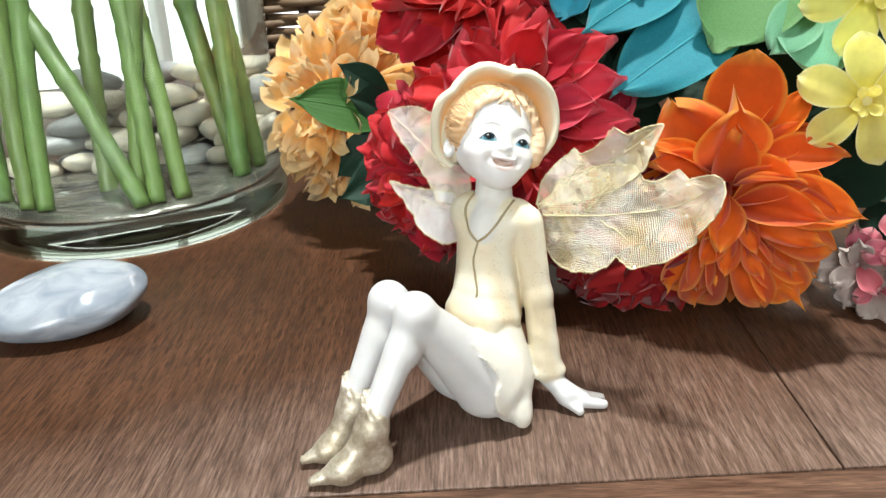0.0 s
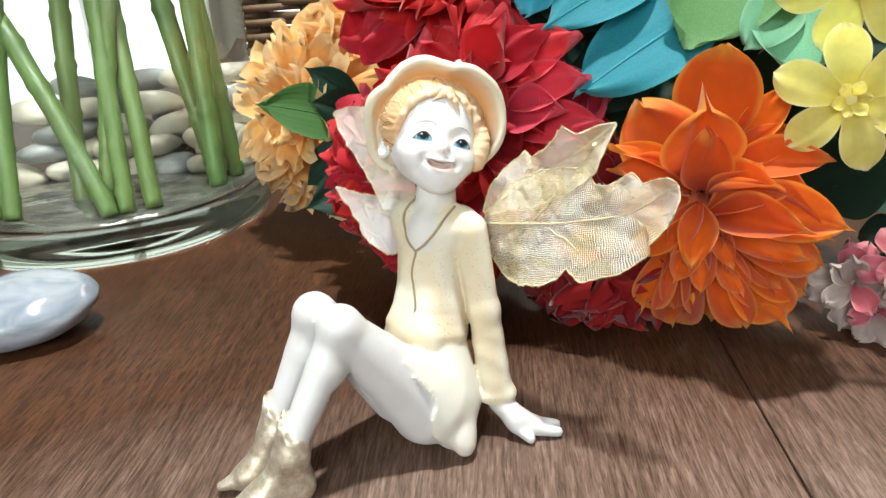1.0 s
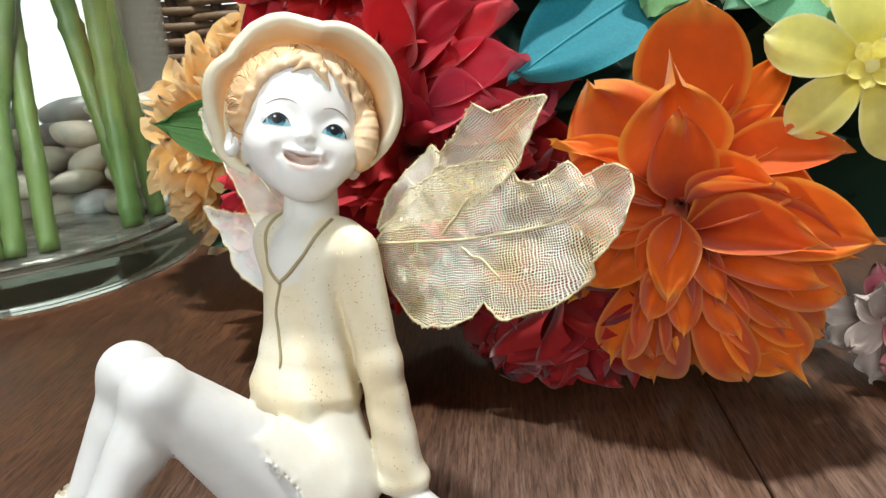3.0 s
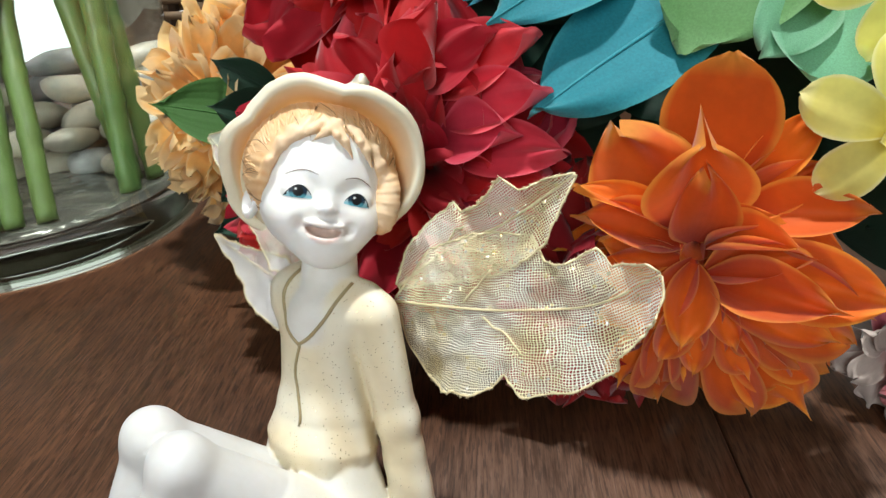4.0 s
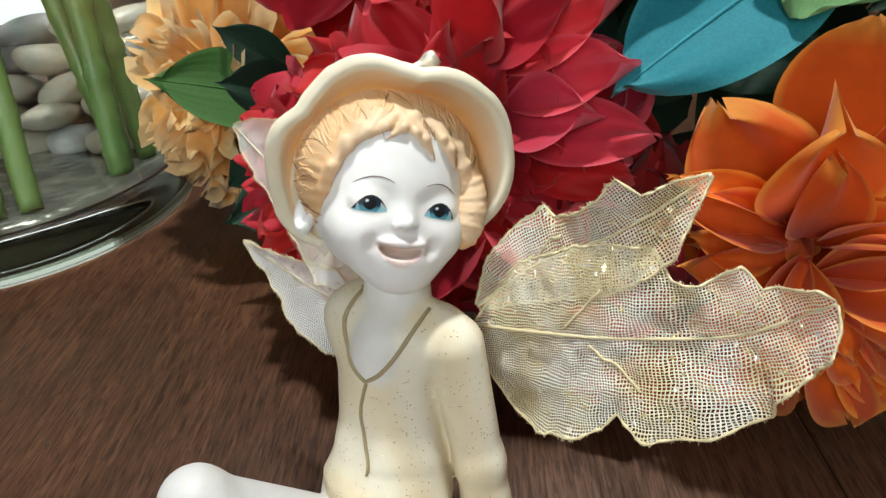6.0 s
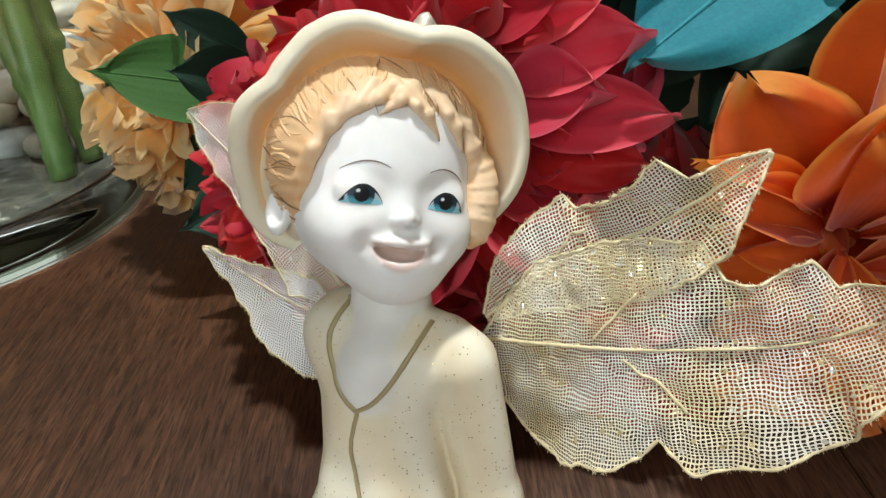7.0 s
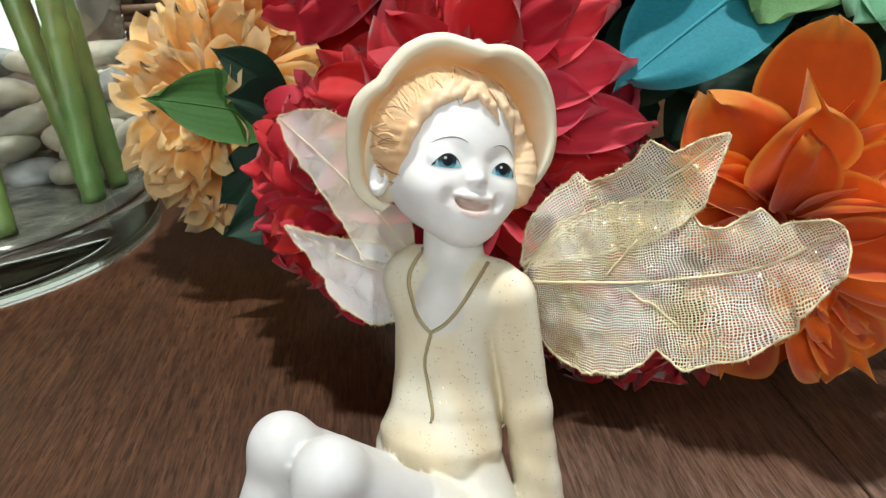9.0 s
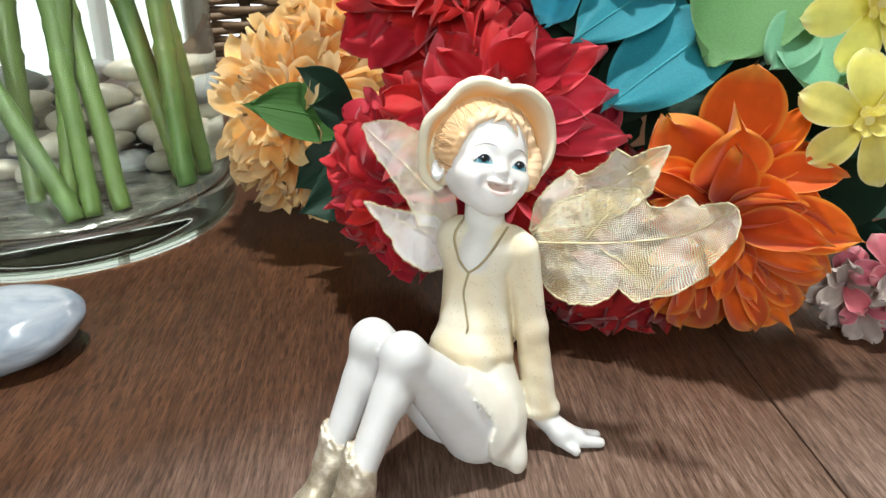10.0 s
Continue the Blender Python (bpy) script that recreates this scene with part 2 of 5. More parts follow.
def resin_material():
    """Hand-painted cast resin: colour from the painter's brush, with gold glitter in the tunic's glaze."""
    m, n, l, p = material("painted_resin")
    at = n.new("ShaderNodeAttribute")
    at.attribute_name = "paint"
    co = n.new("ShaderNodeTexCoord")
    soft = node(n, "ShaderNodeTexNoise", Scale=140.0, Detail=4.0, Roughness=0.6)
    l.new(co.outputs["Object"], soft.inputs["Vector"])
    tint = ramp(n, [(0.3, (0.93, 0.92, 0.89)), (0.7, (1.03, 1.03, 1.03))])
    l.new(soft.outputs[0], tint.inputs[0])
    base = mixed(n, l, 1.0, at.outputs["Color"], tint.outputs[0], "MULTIPLY")
    vo = node(n, "ShaderNodeTexVoronoi", Scale=2100.0, Randomness=1.0)
    l.new(co.outputs["Object"], vo.inputs["Vector"])
    dot = maths(n, l, "LESS_THAN", vo.outputs["Distance"], 0.19)
    sp = n.new("ShaderNodeSeparateXYZ")
    l.new(vo.outputs["Color"], sp.inputs[0])
    patch = node(n, "ShaderNodeTexNoise", Scale=150.0, Detail=2.0)
    l.new(co.outputs["Object"], patch.inputs["Vector"])
    rare = maths(n, l, "GREATER_THAN", maths(n, l, "ADD", sp.outputs[0], maths(n, l, "MULTIPLY", patch.outputs[0], 0.9)), 1.21)
    fleck = maths(n, l, "MULTIPLY", maths(n, l, "MULTIPLY", dot, rare), at.outputs["Alpha"])
    l.new(mixed(n, l, fleck, base, (0.62, 0.47, 0.20)), p.inputs["Base Color"])
    l.new(fleck, p.inputs["Metallic"])
    l.new(maths(n, l, "SUBTRACT", 0.47, maths(n, l, "MULTIPLY", fleck, 0.2)), p.inputs["Roughness"])
    p.inputs["Subsurface Weight"].default_value = 0.15
    p.inputs["Subsurface Radius"].default_value = (1.0, 0.7, 0.5)
    p.inputs["Subsurface Scale"].default_value = 0.0012
    relief(n, l, soft.outputs[0], p, 0.08, 0.0005)
    return m


def gold_paint_material():
    m, n, l, p = material("gold_leaf_paint")
    co = n.new("ShaderNodeTexCoord")
    a = node(n, "ShaderNodeTexNoise", Scale=420.0, Detail=5.0, Roughness=0.7)
    b = node(n, "ShaderNodeTexNoise", Scale=90.0, Detail=3.0)
    l.new(co.outputs["Object"], a.inputs["Vector"])
    l.new(co.outputs["Object"], b.inputs["Vector"])
    r = ramp(n, [(0.34, (0.36, 0.30, 0.20)), (0.5, (0.58, 0.52, 0.40)), (0.64, (0.86, 0.82, 0.72))])
    l.new(maths(n, l, "ADD", maths(n, l, "MULTIPLY", a.outputs[0], 0.6), maths(n, l, "MULTIPLY", b.outputs[0], 0.4)), r.inputs[0])
    l.new(r.outputs[0], p.inputs["Base Color"])
    p.inputs["Metallic"].default_value = 0.6
    p.inputs["Roughness"].default_value = 0.46
    relief(n, l, a.outputs[0], p, 0.35, 0.0003)
    return m


def gauze_material():
    """Open-weave gauze: threads cross at half a millimetre, air between them, gold glitter caught in the weave."""
    m, n, l, p = material("wing_gauze")
    uv = n.new("ShaderNodeUVMap")
    uv.uv_map = "petal"
    co = n.new("ShaderNodeTexCoord")
    wob = node(n, "ShaderNodeTexNoise", Scale=0.22, Detail=3.0)
    l.new(uv.outputs[0], wob.inputs["Vector"])
    sep = n.new("ShaderNodeSeparateXYZ")
    l.new(uv.outputs[0], sep.inputs[0])
    shift = maths(n, l, "MULTIPLY", wob.outputs[0], 1.6)
    threads, rounds = [], []
    slack = node(n, "ShaderNodeTexNoise", Scale=0.12, Detail=2.0)
    l.new(uv.outputs[0], slack.inputs["Vector"])
    thick = n.new("ShaderNodeAttribute")
    thick.attribute_name = "paint"
    width = maths(n, l, "ADD", maths(n, l, "ADD", maths(n, l, "MULTIPLY", slack.outputs[0], 0.18), 0.275), thick.outputs["Alpha"])
    for i in (0, 1):
        x = maths(n, l, "DIVIDE", maths(n, l, "ADD", sep.outputs[i], shift), 0.41)
        tri = maths(n, l, "MULTIPLY", maths(n, l, "ABSOLUTE", maths(n, l, "SUBTRACT", maths(n, l, "FRACT", x), 0.5)), 2.0)
        rounds.append(tri)
        threads.append(maths(n, l, "LESS_THAN", tri, width))
    cover = maths(n, l, "MAXIMUM", threads[0], threads[1])
    vo = node(n, "ShaderNodeTexVoronoi", Scale=950.0)
    l.new(co.outputs["Object"], vo.inputs["Vector"])
    sp = n.new("ShaderNodeSeparateXYZ")
    l.new(vo.outputs["Color"], sp.inputs[0])
    pat = node(n, "ShaderNodeTexNoise", Scale=110.0, Detail=2.0)
    l.new(co.outputs["Object"], pat.inputs["Vector"])
    rare = maths(n, l, "GREATER_THAN", maths(n, l, "ADD", sp.outputs[0], pat.outputs[0]), 1.27)
    glit = maths(n, l, "MULTIPLY", maths(n, l, "LESS_THAN", vo.outputs["Distance"], 0.33), rare)
    stain = ramp(n, [(0.38, (1.0, 0.99, 0.93)), (0.62, (0.86, 0.76, 0.50))])
    l.new(pat.outputs[0], stain.inputs[0])
    dyed = mixed(n, l, maths(n, l, "SUBTRACT", 1.0, maths(n, l, "MULTIPLY", thick.outputs["Alpha"], 9.0)), thick.outputs["Color"], stain.outputs[0], "MULTIPLY")
    gold = mixed(n, l, sp.outputs[1], (0.98, 0.96, 0.88), (0.86, 0.68, 0.30))
    col = mixed(n, l, glit, dyed, gold)
    l.new(col, p.inputs["Base Color"])
    l.new(maths(n, l, "MULTIPLY", glit, 0.5), p.inputs["Metallic"])
    l.new(maths(n, l, "SUBTRACT", 0.55, maths(n, l, "MULTIPLY", glit, 0.33)), p.inputs["Roughness"])
    relief(n, l, maths(n, l, "MINIMUM", rounds[0], rounds[1]), p, 0.5, -0.0003)
    tr = n.new("ShaderNodeBsdfTranslucent")
    l.new(col, tr.inputs[0])
    thread = n.new("ShaderNodeMixShader")
    thread.inputs[0].default_value = 0.08
    l.new(p.outputs[0], thread.inputs[1])
    l.new(tr.outputs[0], thread.inputs[2])
    air = n.new("ShaderNodeBsdfTransparent")
    out = n.new("ShaderNodeMixShader")
    l.new(maths(n, l, "MAXIMUM", cover, glit), out.inputs[0])
    l.new(air.outputs[0], out.inputs[1])
    l.new(thread.outputs[0], out.inputs[2])
    l.new(out.outputs[0], n["Material Output"].inputs[0])
    return m


def plain_material(name, colour, rough=0.6, metal=0.0, bump=0.1, scale=80.0):
    m, n, l, p = material(name)
    co = n.new("ShaderNodeTexCoord")
    a = node(n, "ShaderNodeTexNoise", Scale=scale, Detail=5.0)
    l.new(co.outputs["Object"], a.inputs["Vector"])
    r = ramp(n, [(0.25, tuple(0.85 * c for c in colour)), (0.75, tuple(min(1, 1.1 * c) for c in colour))])
    l.new(a.outputs[0], r.inputs[0])
    l.new(r.outputs[0], p.inputs["Base Color"])
    p.inputs["Roughness"].default_value = rough
    p.inputs["Metallic"].default_value = metal
    relief(n, l, a.outputs[0], p, bump, 0.001)
    return m


RESIN, GOLD, GAUZE = resin_material(), gold_paint_material(), gauze_material()
WIRE = plain_material("gold_thread", (0.72, 0.62, 0.38), 0.45, 0.2, 0.3, 700.0)
PLASTER = plain_material("beige_plaster", (0.36, 0.325, 0.28), 0.9, 0, 0.1, 12.0)
RATTAN = plain_material("woven_rattan", (0.17, 0.105, 0.055), 0.6, 0, 0.4, 300.0)
RATTAN_DARK = plain_material("dark_rattan_core", (0.06, 0.036, 0.02), 0.7, 0, 0.4, 300.0)
CURTAIN = plain_material("white_curtain_cloth", (0.85, 0.85, 0.83), 0.9, 0, 0.1, 40.0)


# ---- building blocks ----
def smooth(mesh):
    mesh.polygons.foreach_set("use_smooth", [True] * len(mesh.polygons))
    return mesh


def mesh_of(name, bm, mat, soft=True):
    me = bpy.data.meshes.new(name)
    bm.to_mesh(me)
    bm.free()
    for m in mat if isinstance(mat, (list, tuple)) else [mat]:
        me.materials.append(m)
    return smooth(me) if soft else me


def part(name, bm, mat, parent=None, label="", soft=True):
    """One mesh object out of a bmesh (or a ready mesh), under a thing or a part."""
    me = bm if isinstance(bm, bpy.types.Mesh) else mesh_of(name, bm, mat, soft)
    ob = new(name, me)
    ob.parent = parent
    if label:
        ob["label"] = label
    return ob


def box_bm(x0, x1, y0, y1, z0, z1, bevel=0.0, segments=2):
    bm = bmesh.new()
    bmesh.ops.create_cube(bm, size=1.0)
    for w in bm.verts:
        w.co = Vector(((x0 + x1) / 2 + w.co.x * (x1 - x0), (y0 + y1) / 2 + w.co.y * (y1 - y0), (z0 + z1) / 2 + w.co.z * (z1 - z0)))
    if bevel:
        bmesh.ops.bevel(bm, geom=bm.edges[:], offset=bevel, segments=segments, affect="EDGES", profile=0.6)
    return bm


def spline(points, n):
    """n points along a smooth curve through the given ones."""
    p = np.array(points, float)
    if len(p) == 2:
        return p[0] + np.linspace(0, 1, n)[:, None] * (p[1] - p[0])
    q = np.vstack([2 * p[0] - p[1], p, 2 * p[-1] - p[-2]])
    out = []
    for s in np.linspace(0, len(p) - 1, n):
        i = min(int(s), len(p) - 2)
        t = s - i
        a, b, c, d = q[i:i + 4]
        out.append(0.5 * (2 * b + (c - a) * t + (2 * a - 5 * b + 4 * c - d) * t * t + (3 * b - a - 3 * c + d) * t ** 3))
    return np.array(out)


def tube_arrays(path, radii, sides=8, flat=1.0):
    """Vertices and faces of a tube along a path, closed at both ends."""
    p = np.array(path, float)
    r = np.broadcast_to(np.array(radii, float), (len(p),))
    tang = np.gradient(p, axis=0)
    tang /= np.linalg.norm(tang, axis=1)[:, None] + 1e-12
    ref = np.array((0.31, 0.22, 0.93))
    a = np.cross(tang, ref)
    a /= np.linalg.norm(a, axis=1)[:, None] + 1e-12
    b = np.cross(tang, a)
    ang = np.linspace(0, 2 * np.pi, sides, endpoint=False)
    ring = p[:, None] + r[:, None, None] * (np.cos(ang)[None, :, None] * a[:, None] + flat * np.sin(ang)[None, :, None] * b[:, None])
    verts = ring.reshape(-1, 3)
    faces = []
    for i in range(len(p) - 1):
        for j in range(sides):
            k = (j + 1) % sides
            faces.append((i * sides + j, i * sides + k, (i + 1) * sides + k, (i + 1) * sides + j))
    faces.append(tuple(range(sides - 1, -1, -1)))
    faces.append(tuple((len(p) - 1) * sides + j for j in range(sides)))
    return verts, faces


def mesh_from(name, verts, faces, mat, soft=True):
    me = bpy.data.meshes.new(name)
    me.from_pydata([tuple(map(float, w)) for w in verts], [], [tuple(map(int, f)) for f in faces])
    me.materials.append(mat)
    return smooth(me) if soft else me


def lathe_bm(profile, sides=96):
    bm = bmesh.new()
    rings = []
    for r, z in profile:
        if r < 1e-6:
            rings.append([bm.verts.new((0, 0, z))])
        else:
            rings.append([bm.verts.new((r * math.cos(2 * math.pi * i / sides), r * math.sin(2 * math.pi * i / sides), z)) for i in range(sides)])
    for a, b in zip(rings, rings[1:]):
        for i in range(sides):
            j = (i + 1) % sides
            if len(a) == 1 and len(b) > 1:
                bm.faces.new((a[0], b[j], b[i]))
            elif len(b) == 1 and len(a) > 1:
                bm.faces.new((a[i], a[j], b[0]))
            elif len(a) > 1:
                bm.faces.new((a[i], a[j], b[j], b[i]))
    bmesh.ops.recalc_face_normals(bm, faces=bm.faces)
    return bm


# ---- the room ----
X0, X1, Y0, Y1, Z0, Z1 = -2.0, 1.9, -1.9, 1.75, -0.75, 1.75
WIN = (-1.75, -0.12, -0.55, 0.32)  # the window in the far wall: x from, x to, z from, z to


def structure(name, bm, mat, label, category):
    return tagged(part(name, bm, mat, soft=False), label, category, kind="structure")


structure("floor", box_bm(X0, X1, Y0, Y1, Z0 - 0.1, Z0), wood_material("floor_wood", (0.05, 0.03, 0.02), (0.16, 0.10, 0.07), 0), "dark wooden floor of the room", "floor")
structure("ceiling", box_bm(X0, X1, Y0, Y1, Z1, Z1 + 0.1), PLASTER, "plain beige plastered ceiling", "ceiling")
structure("wall_west", box_bm(X0 - 0.1, X0, Y0, Y1, Z0, Z1), PLASTER, "plain beige plastered wall", "wall")
structure("wall_east", box_bm(X1, X1 + 0.1, Y0, Y1, Z0, Z1), PLASTER, "plain beige plastered wall", "wall")
south = bpy.data.objects.new("wall_south", None)
scene.collection.objects.link(south)
tagged(south, "plain beige plastered wall round the added fill window", "wall", kind="structure")
for name, b in (("wall_left_of_window", (X0, -0.95, Z0, Z1)), ("wall_right_of_window", (0.25, X1, Z0, Z1)), ("wall_under_window", (-0.95, 0.25, Z0, 0.42)), ("wall_over_window", (-0.95, 0.25, 1.62, Z1))):
    part(name, box_bm(b[0], b[1], Y0 - 0.1, Y0, b[2], b[3]), PLASTER, south, soft=False)
north = bpy.data.objects.new("wall_north", None)
scene.collection.objects.link(north)
tagged(north, "plain beige plastered wall round a bright window", "wall", kind="structure")
for name, b in (("wall_left_of_window", (X0, WIN[0], Z0, Z1)), ("wall_right_of_window", (WIN[1], X1, Z0, Z1)),
                ("wall_under_window", (WIN[0], WIN[1], Z0, WIN[2])), ("wall_over_window", (WIN[0], WIN[1], WIN[3], Z1))):
    part(name, box_bm(b[0], b[1], Y1, Y1 + 0.12, b[2], b[3]), PLASTER, north, soft=False)

window = new("window_1")
tagged(window, "window with white frame and bright daylight outside", "window", kind="structure")
for b in ((WIN[0], WIN[0] + 0.05, WIN[2], WIN[3]), (WIN[1] - 0.05, WIN[1], WIN[2], WIN[3]), (-0.97, -0.93, WIN[2], WIN[3]),
          (WIN[0] + 0.05, WIN[1] - 0.05, WIN[2], WIN[2] + 0.05), (WIN[0] + 0.05, WIN[1] - 0.05, WIN[3] - 0.05, WIN[3])):
    part("frame_bar", box_bm(b[0], b[1], Y1 + 0.03, Y1 + 0.08, b[2], b[3], 0.006), CURTAIN, window)
# unseen window, added round the front fill
window = new("fill_window")
tagged(window, "unseen white window frame added round the fill light behind the camera", "window", kind="structure")
for b in ((-0.95, -0.90, 0.42, 1.62), (0.20, 0.25, 0.42, 1.62), (-0.90, 0.20, 0.42, 0.47), (-0.90, 0.20, 1.57, 1.62)):
    part("frame_bar", box_bm(b[0], b[1], Y0 - 0.07, Y0 - 0.02, b[2], b[3], 0.006), CURTAIN, window)
m, n, l, p = material("hazy_daylight")
em = node(n, "ShaderNodeEmission", Strength=2.0)
em.inputs[0].default_value = (0.93, 0.97, 1.0, 1)
l.new(em.outputs[0], n["Material Output"].inputs[0])
structure("backdrop", box_bm(WIN[0] - 0.5, WIN[1] + 0.5, Y1 + 0.5, Y1 + 0.52, WIN[2] - 0.5, WIN[3] + 0.5), m, "bright hazy daylight outside the window", "daylight")
# glowing sheet added behind the fill's opening
structure("backdrop", box_bm(-1.4, 0.7, Y0 - 0.5, Y0 - 0.48, 0.0, 2.0), m, "bright hazy daylight outside the window", "daylight")


def ceiling_lamp(x, y, r):
    lamp = new("ceiling_lamp")
    lamp.location = (x, y, Z1)
    part("rim", lathe_bm([(r, 0), (r * 1.15, -0.004), (r * 1.18, -0.02), (r * 1.1, -0.03), (r * 1.02, -0.028), (r, 0)], 48), CURTAIN, lamp)
    return tagged(lamp, "round white lamp set under the ceiling", "lamp", "ceiling lamps")


ceiling_lamp(0.06, 0.27, 0.06)
# unseen fixture, added to carry the sheen light
added_sconce = new("added_wall_lamp")
added_sconce.matrix_world = look((0.66, Y1, 1.08), (0.66, 0.0, 1.08))
part("rim", lathe_bm([(0.33, 0), (0.35, -0.01), (0.355, -0.05), (0.34, -0.06), (0.33, -0.055), (0.33, 0)], 48), CURTAIN, added_sconce)
tagged(added_sconce, "unseen round white lamp added for the sheen on the table", "lamp")

# ---- the table ----
table = new("wooden_table")
tagged(table, "old dark brown wooden table with open grain and worn varnish", "table")
SEAM, EDGE, SKEW = 0.1178, 0.1748, 0.044


def askew(bm, lo, hi):
    """Turns the sides of a board that lie between the two y to run along the skewed joint."""
    for w in bm.verts:
        if lo < w.co.y < hi:
            w.co.y += SKEW * w.co.x
    return bm


for x0, x1 in ((-0.32, SEAM - 0.0003), (SEAM + 0.0003, 0.55), (-0.75, -0.3206)):
    part("plank", askew(box_bm(x0, x1, EDGE + 0.0001, 0.74, -0.028, 0.0, 0.0004), 0, 0.5), WOOD, table)
part("edge_strip", askew(box_bm(-0.75, 0.55, 0.085, EDGE - 0.0001, -0.028, -0.0004, 0.0006), 0.12, 0.5), WOOD_EDGE, table, "cross-grained front edge strip, chipped at the joint")
for x in (-0.68, 0.48):
    for y in (0.15, 0.69):
        part("leg", box_bm(x - 0.03, x + 0.03, y - 0.03, y + 0.03, Z0, -0.028, 0.004), WOOD_EDGE, table)


# ---- woven rattan screen behind the flowers ----
def rattan_screen(x0, x1, y, height):
    screen = new("rattan_screen")
    screen.location = (0, y, 0)
    tagged(screen, "brown woven rattan screen standing behind the flowers", "screen")
    pitch = 0.034
    k = 0
    stake = None
    x = x0
    while x <= x1:
        if stake is None:
            stake = mesh_from("stake", *tube_arrays([(0, 0, 0), (0, 0, height / 2), (0, 0, height)], 0.0042, 6), RATTAN_DARK)
        part("stake", stake, None, screen).location = (x, 0, 0)
        x += pitch
    rows = int(height / 0.0056)
    meshes = []
    for phase in (0, math.pi):
        xs = np.linspace(x0 - 0.01, x1 + 0.01, int((x1 - x0) / pitch * 8))
        path = [(u, 0.0052 * math.cos(math.pi * (u - x0) / pitch + phase), 0.0006 * math.sin(40 * u + phase)) for u in xs]
        meshes.append(mesh_from("strand", *tube_arrays(path, 0.0033, 6), RATTAN))
    for i in range(rows):
        part("strand", meshes[i % 2], None, screen).location = (0, 0, 0.0035 + i * 0.0056)
    return screen


rattan_screen(-0.17, 0.52, 0.66, 0.34)

# ---- glass vase with water, bamboo and pebbles ----
VX, VY, VR = -0.147, 0.398, 0.0765
vase = tagged(part("glass_vase", lathe_bm([(0, 0.0006), (VR * 0.6, 0.0006), (VR * 0.94, 0.0), (VR * 0.985, 0.0012), (VR, 0.0045), (VR, 0.010), (VR * 0.99, 0.016), (VR * 0.978, 0.03),
                                            (VR * 0.985, 0.11), (VR, 0.165), (VR - 0.002, 0.167), (VR - 0.004, 0.165), (VR * 0.985 - 0.004, 0.11), (VR * 0.978 - 0.004, 0.03),
                                            (VR * 0.975 - 0.006, 0.0185), (VR * 0.93 - 0.006, 0.0155), (VR * 0.5, 0.015), (0, 0.015)], 128), [GLASS, GLASS_BASE_DARKENED]),
              "clear glass cylinder vase with a thick base", "vase")
# the foot's outer ring takes the darkened glass in place of dark refraction
for face in vase.data.polygons:
    face.material_index = 1 if 0.004 < face.center.z < 0.0158 and math.hypot(face.center.x, face.center.y) > VR * 0.93 else 0
vase.location = (VX, VY, 0)
vase.visible_shadow = False
# a pushed-up metal disc, added for the reflections inside the thick base
part("base_floor", lathe_bm([(0, 0.0205), (VR * 0.2, 0.0203), (VR * 0.45, 0.0192), (VR * 0.7, 0.0175), (VR * 0.86, 0.0162), (VR * 0.86, 0.0154), (0, 0.0154)], 96), FLOOR_REFLECTION, vase, "silvery disc added for the reflections in the thick glass base")
water = tagged(part("vase_water", lathe_bm([(0, 0.0148), (VR * 0.5, 0.0148), (VR * 0.93 - 0.0058, 0.0153), (VR * 0.975 - 0.0058, 0.0183), (VR * 0.978 - 0.0038, 0.03),
                                        (VR * 0.985 - 0.0038, 0.11), (VR * 0.99 - 0.0038, 0.135), (0, 0.135)], 128), WATER),
               "clear water standing in the glass vase", "water")
water.location = (VX, VY, 0)
water.visible_shadow = False


def bamboo_stem(foot, top, radius, seed):
    """A water bamboo cane: slightly bent, with a swollen ring at each node."""
    rnd = random.Random(seed)
    a, b = np.array(foot, float), np.array(top, float)
    length = np.linalg.norm(b - a)
    mid = (a + b) / 2 + np.array([rnd.uniform(-3, 3), rnd.uniform(-3, 3), 0])
    path = spline([a, mid, b], 64)
    nodes, z = [], rnd.uniform(6, 14)
    while z < length:
        nodes.append(z / length)
        z += rnd.uniform(20, 34)
    s = np.linspace(0, 1, 64)
    rad = radius * (1.0 - 0.08 * s)
    for k in nodes:
        rad = rad + radius * 0.17 * np.exp(-((s - k) * length / 1.7) ** 2) - radius * 0.1 * np.exp(-((s - k) * length / 1.2 - 2.2) ** 2)
    path = path + 0.4 * np.array([[noise.noise((seed, 9 * t, 0)), noise.noise((seed, 9 * t, 5)), 0] for t in s])
    ob = part("bamboo_stem", mesh_from("bamboo_stem", *tube_arrays(path * MM, rad * MM, 14), STEM), None)
    return tagged(ob, "green water bamboo stem with ringed nodes in the vase", "bamboo stem", "bamboo stems in the vase")


# foot in the vase, and place a hand's width higher
STEMS = [(-26, -46, -31, -12, 4.3), (-18, -50, -25, -10, 4.2), (-3, -22, -9, 6, 4.0), (22, -50, -23, -8, 4.2), (27, -46, 5, 0, 4.0), (36, -40, 10, 6, 4.1),
         (18, -44, 12, -4, 3.8), (42, 4, 27, 12, 4.4), (51, -10, 42, 2, 4.9), (53, 4, 34, 16, 4.3), (-40, -30, -44, 4, 4.2)]
for i, (fx, fy, px, py, r) in enumerate(STEMS):
    bamboo_stem((VX * 1000 + fx, VY * 1000 + fy, 17.5), (VX * 1000 + fx + 2.3 * (px - fx), VY * 1000 + fy + 2.3 * (py - fy), 15 + 2.3 * 86), 0.88 * r, 11 + i)


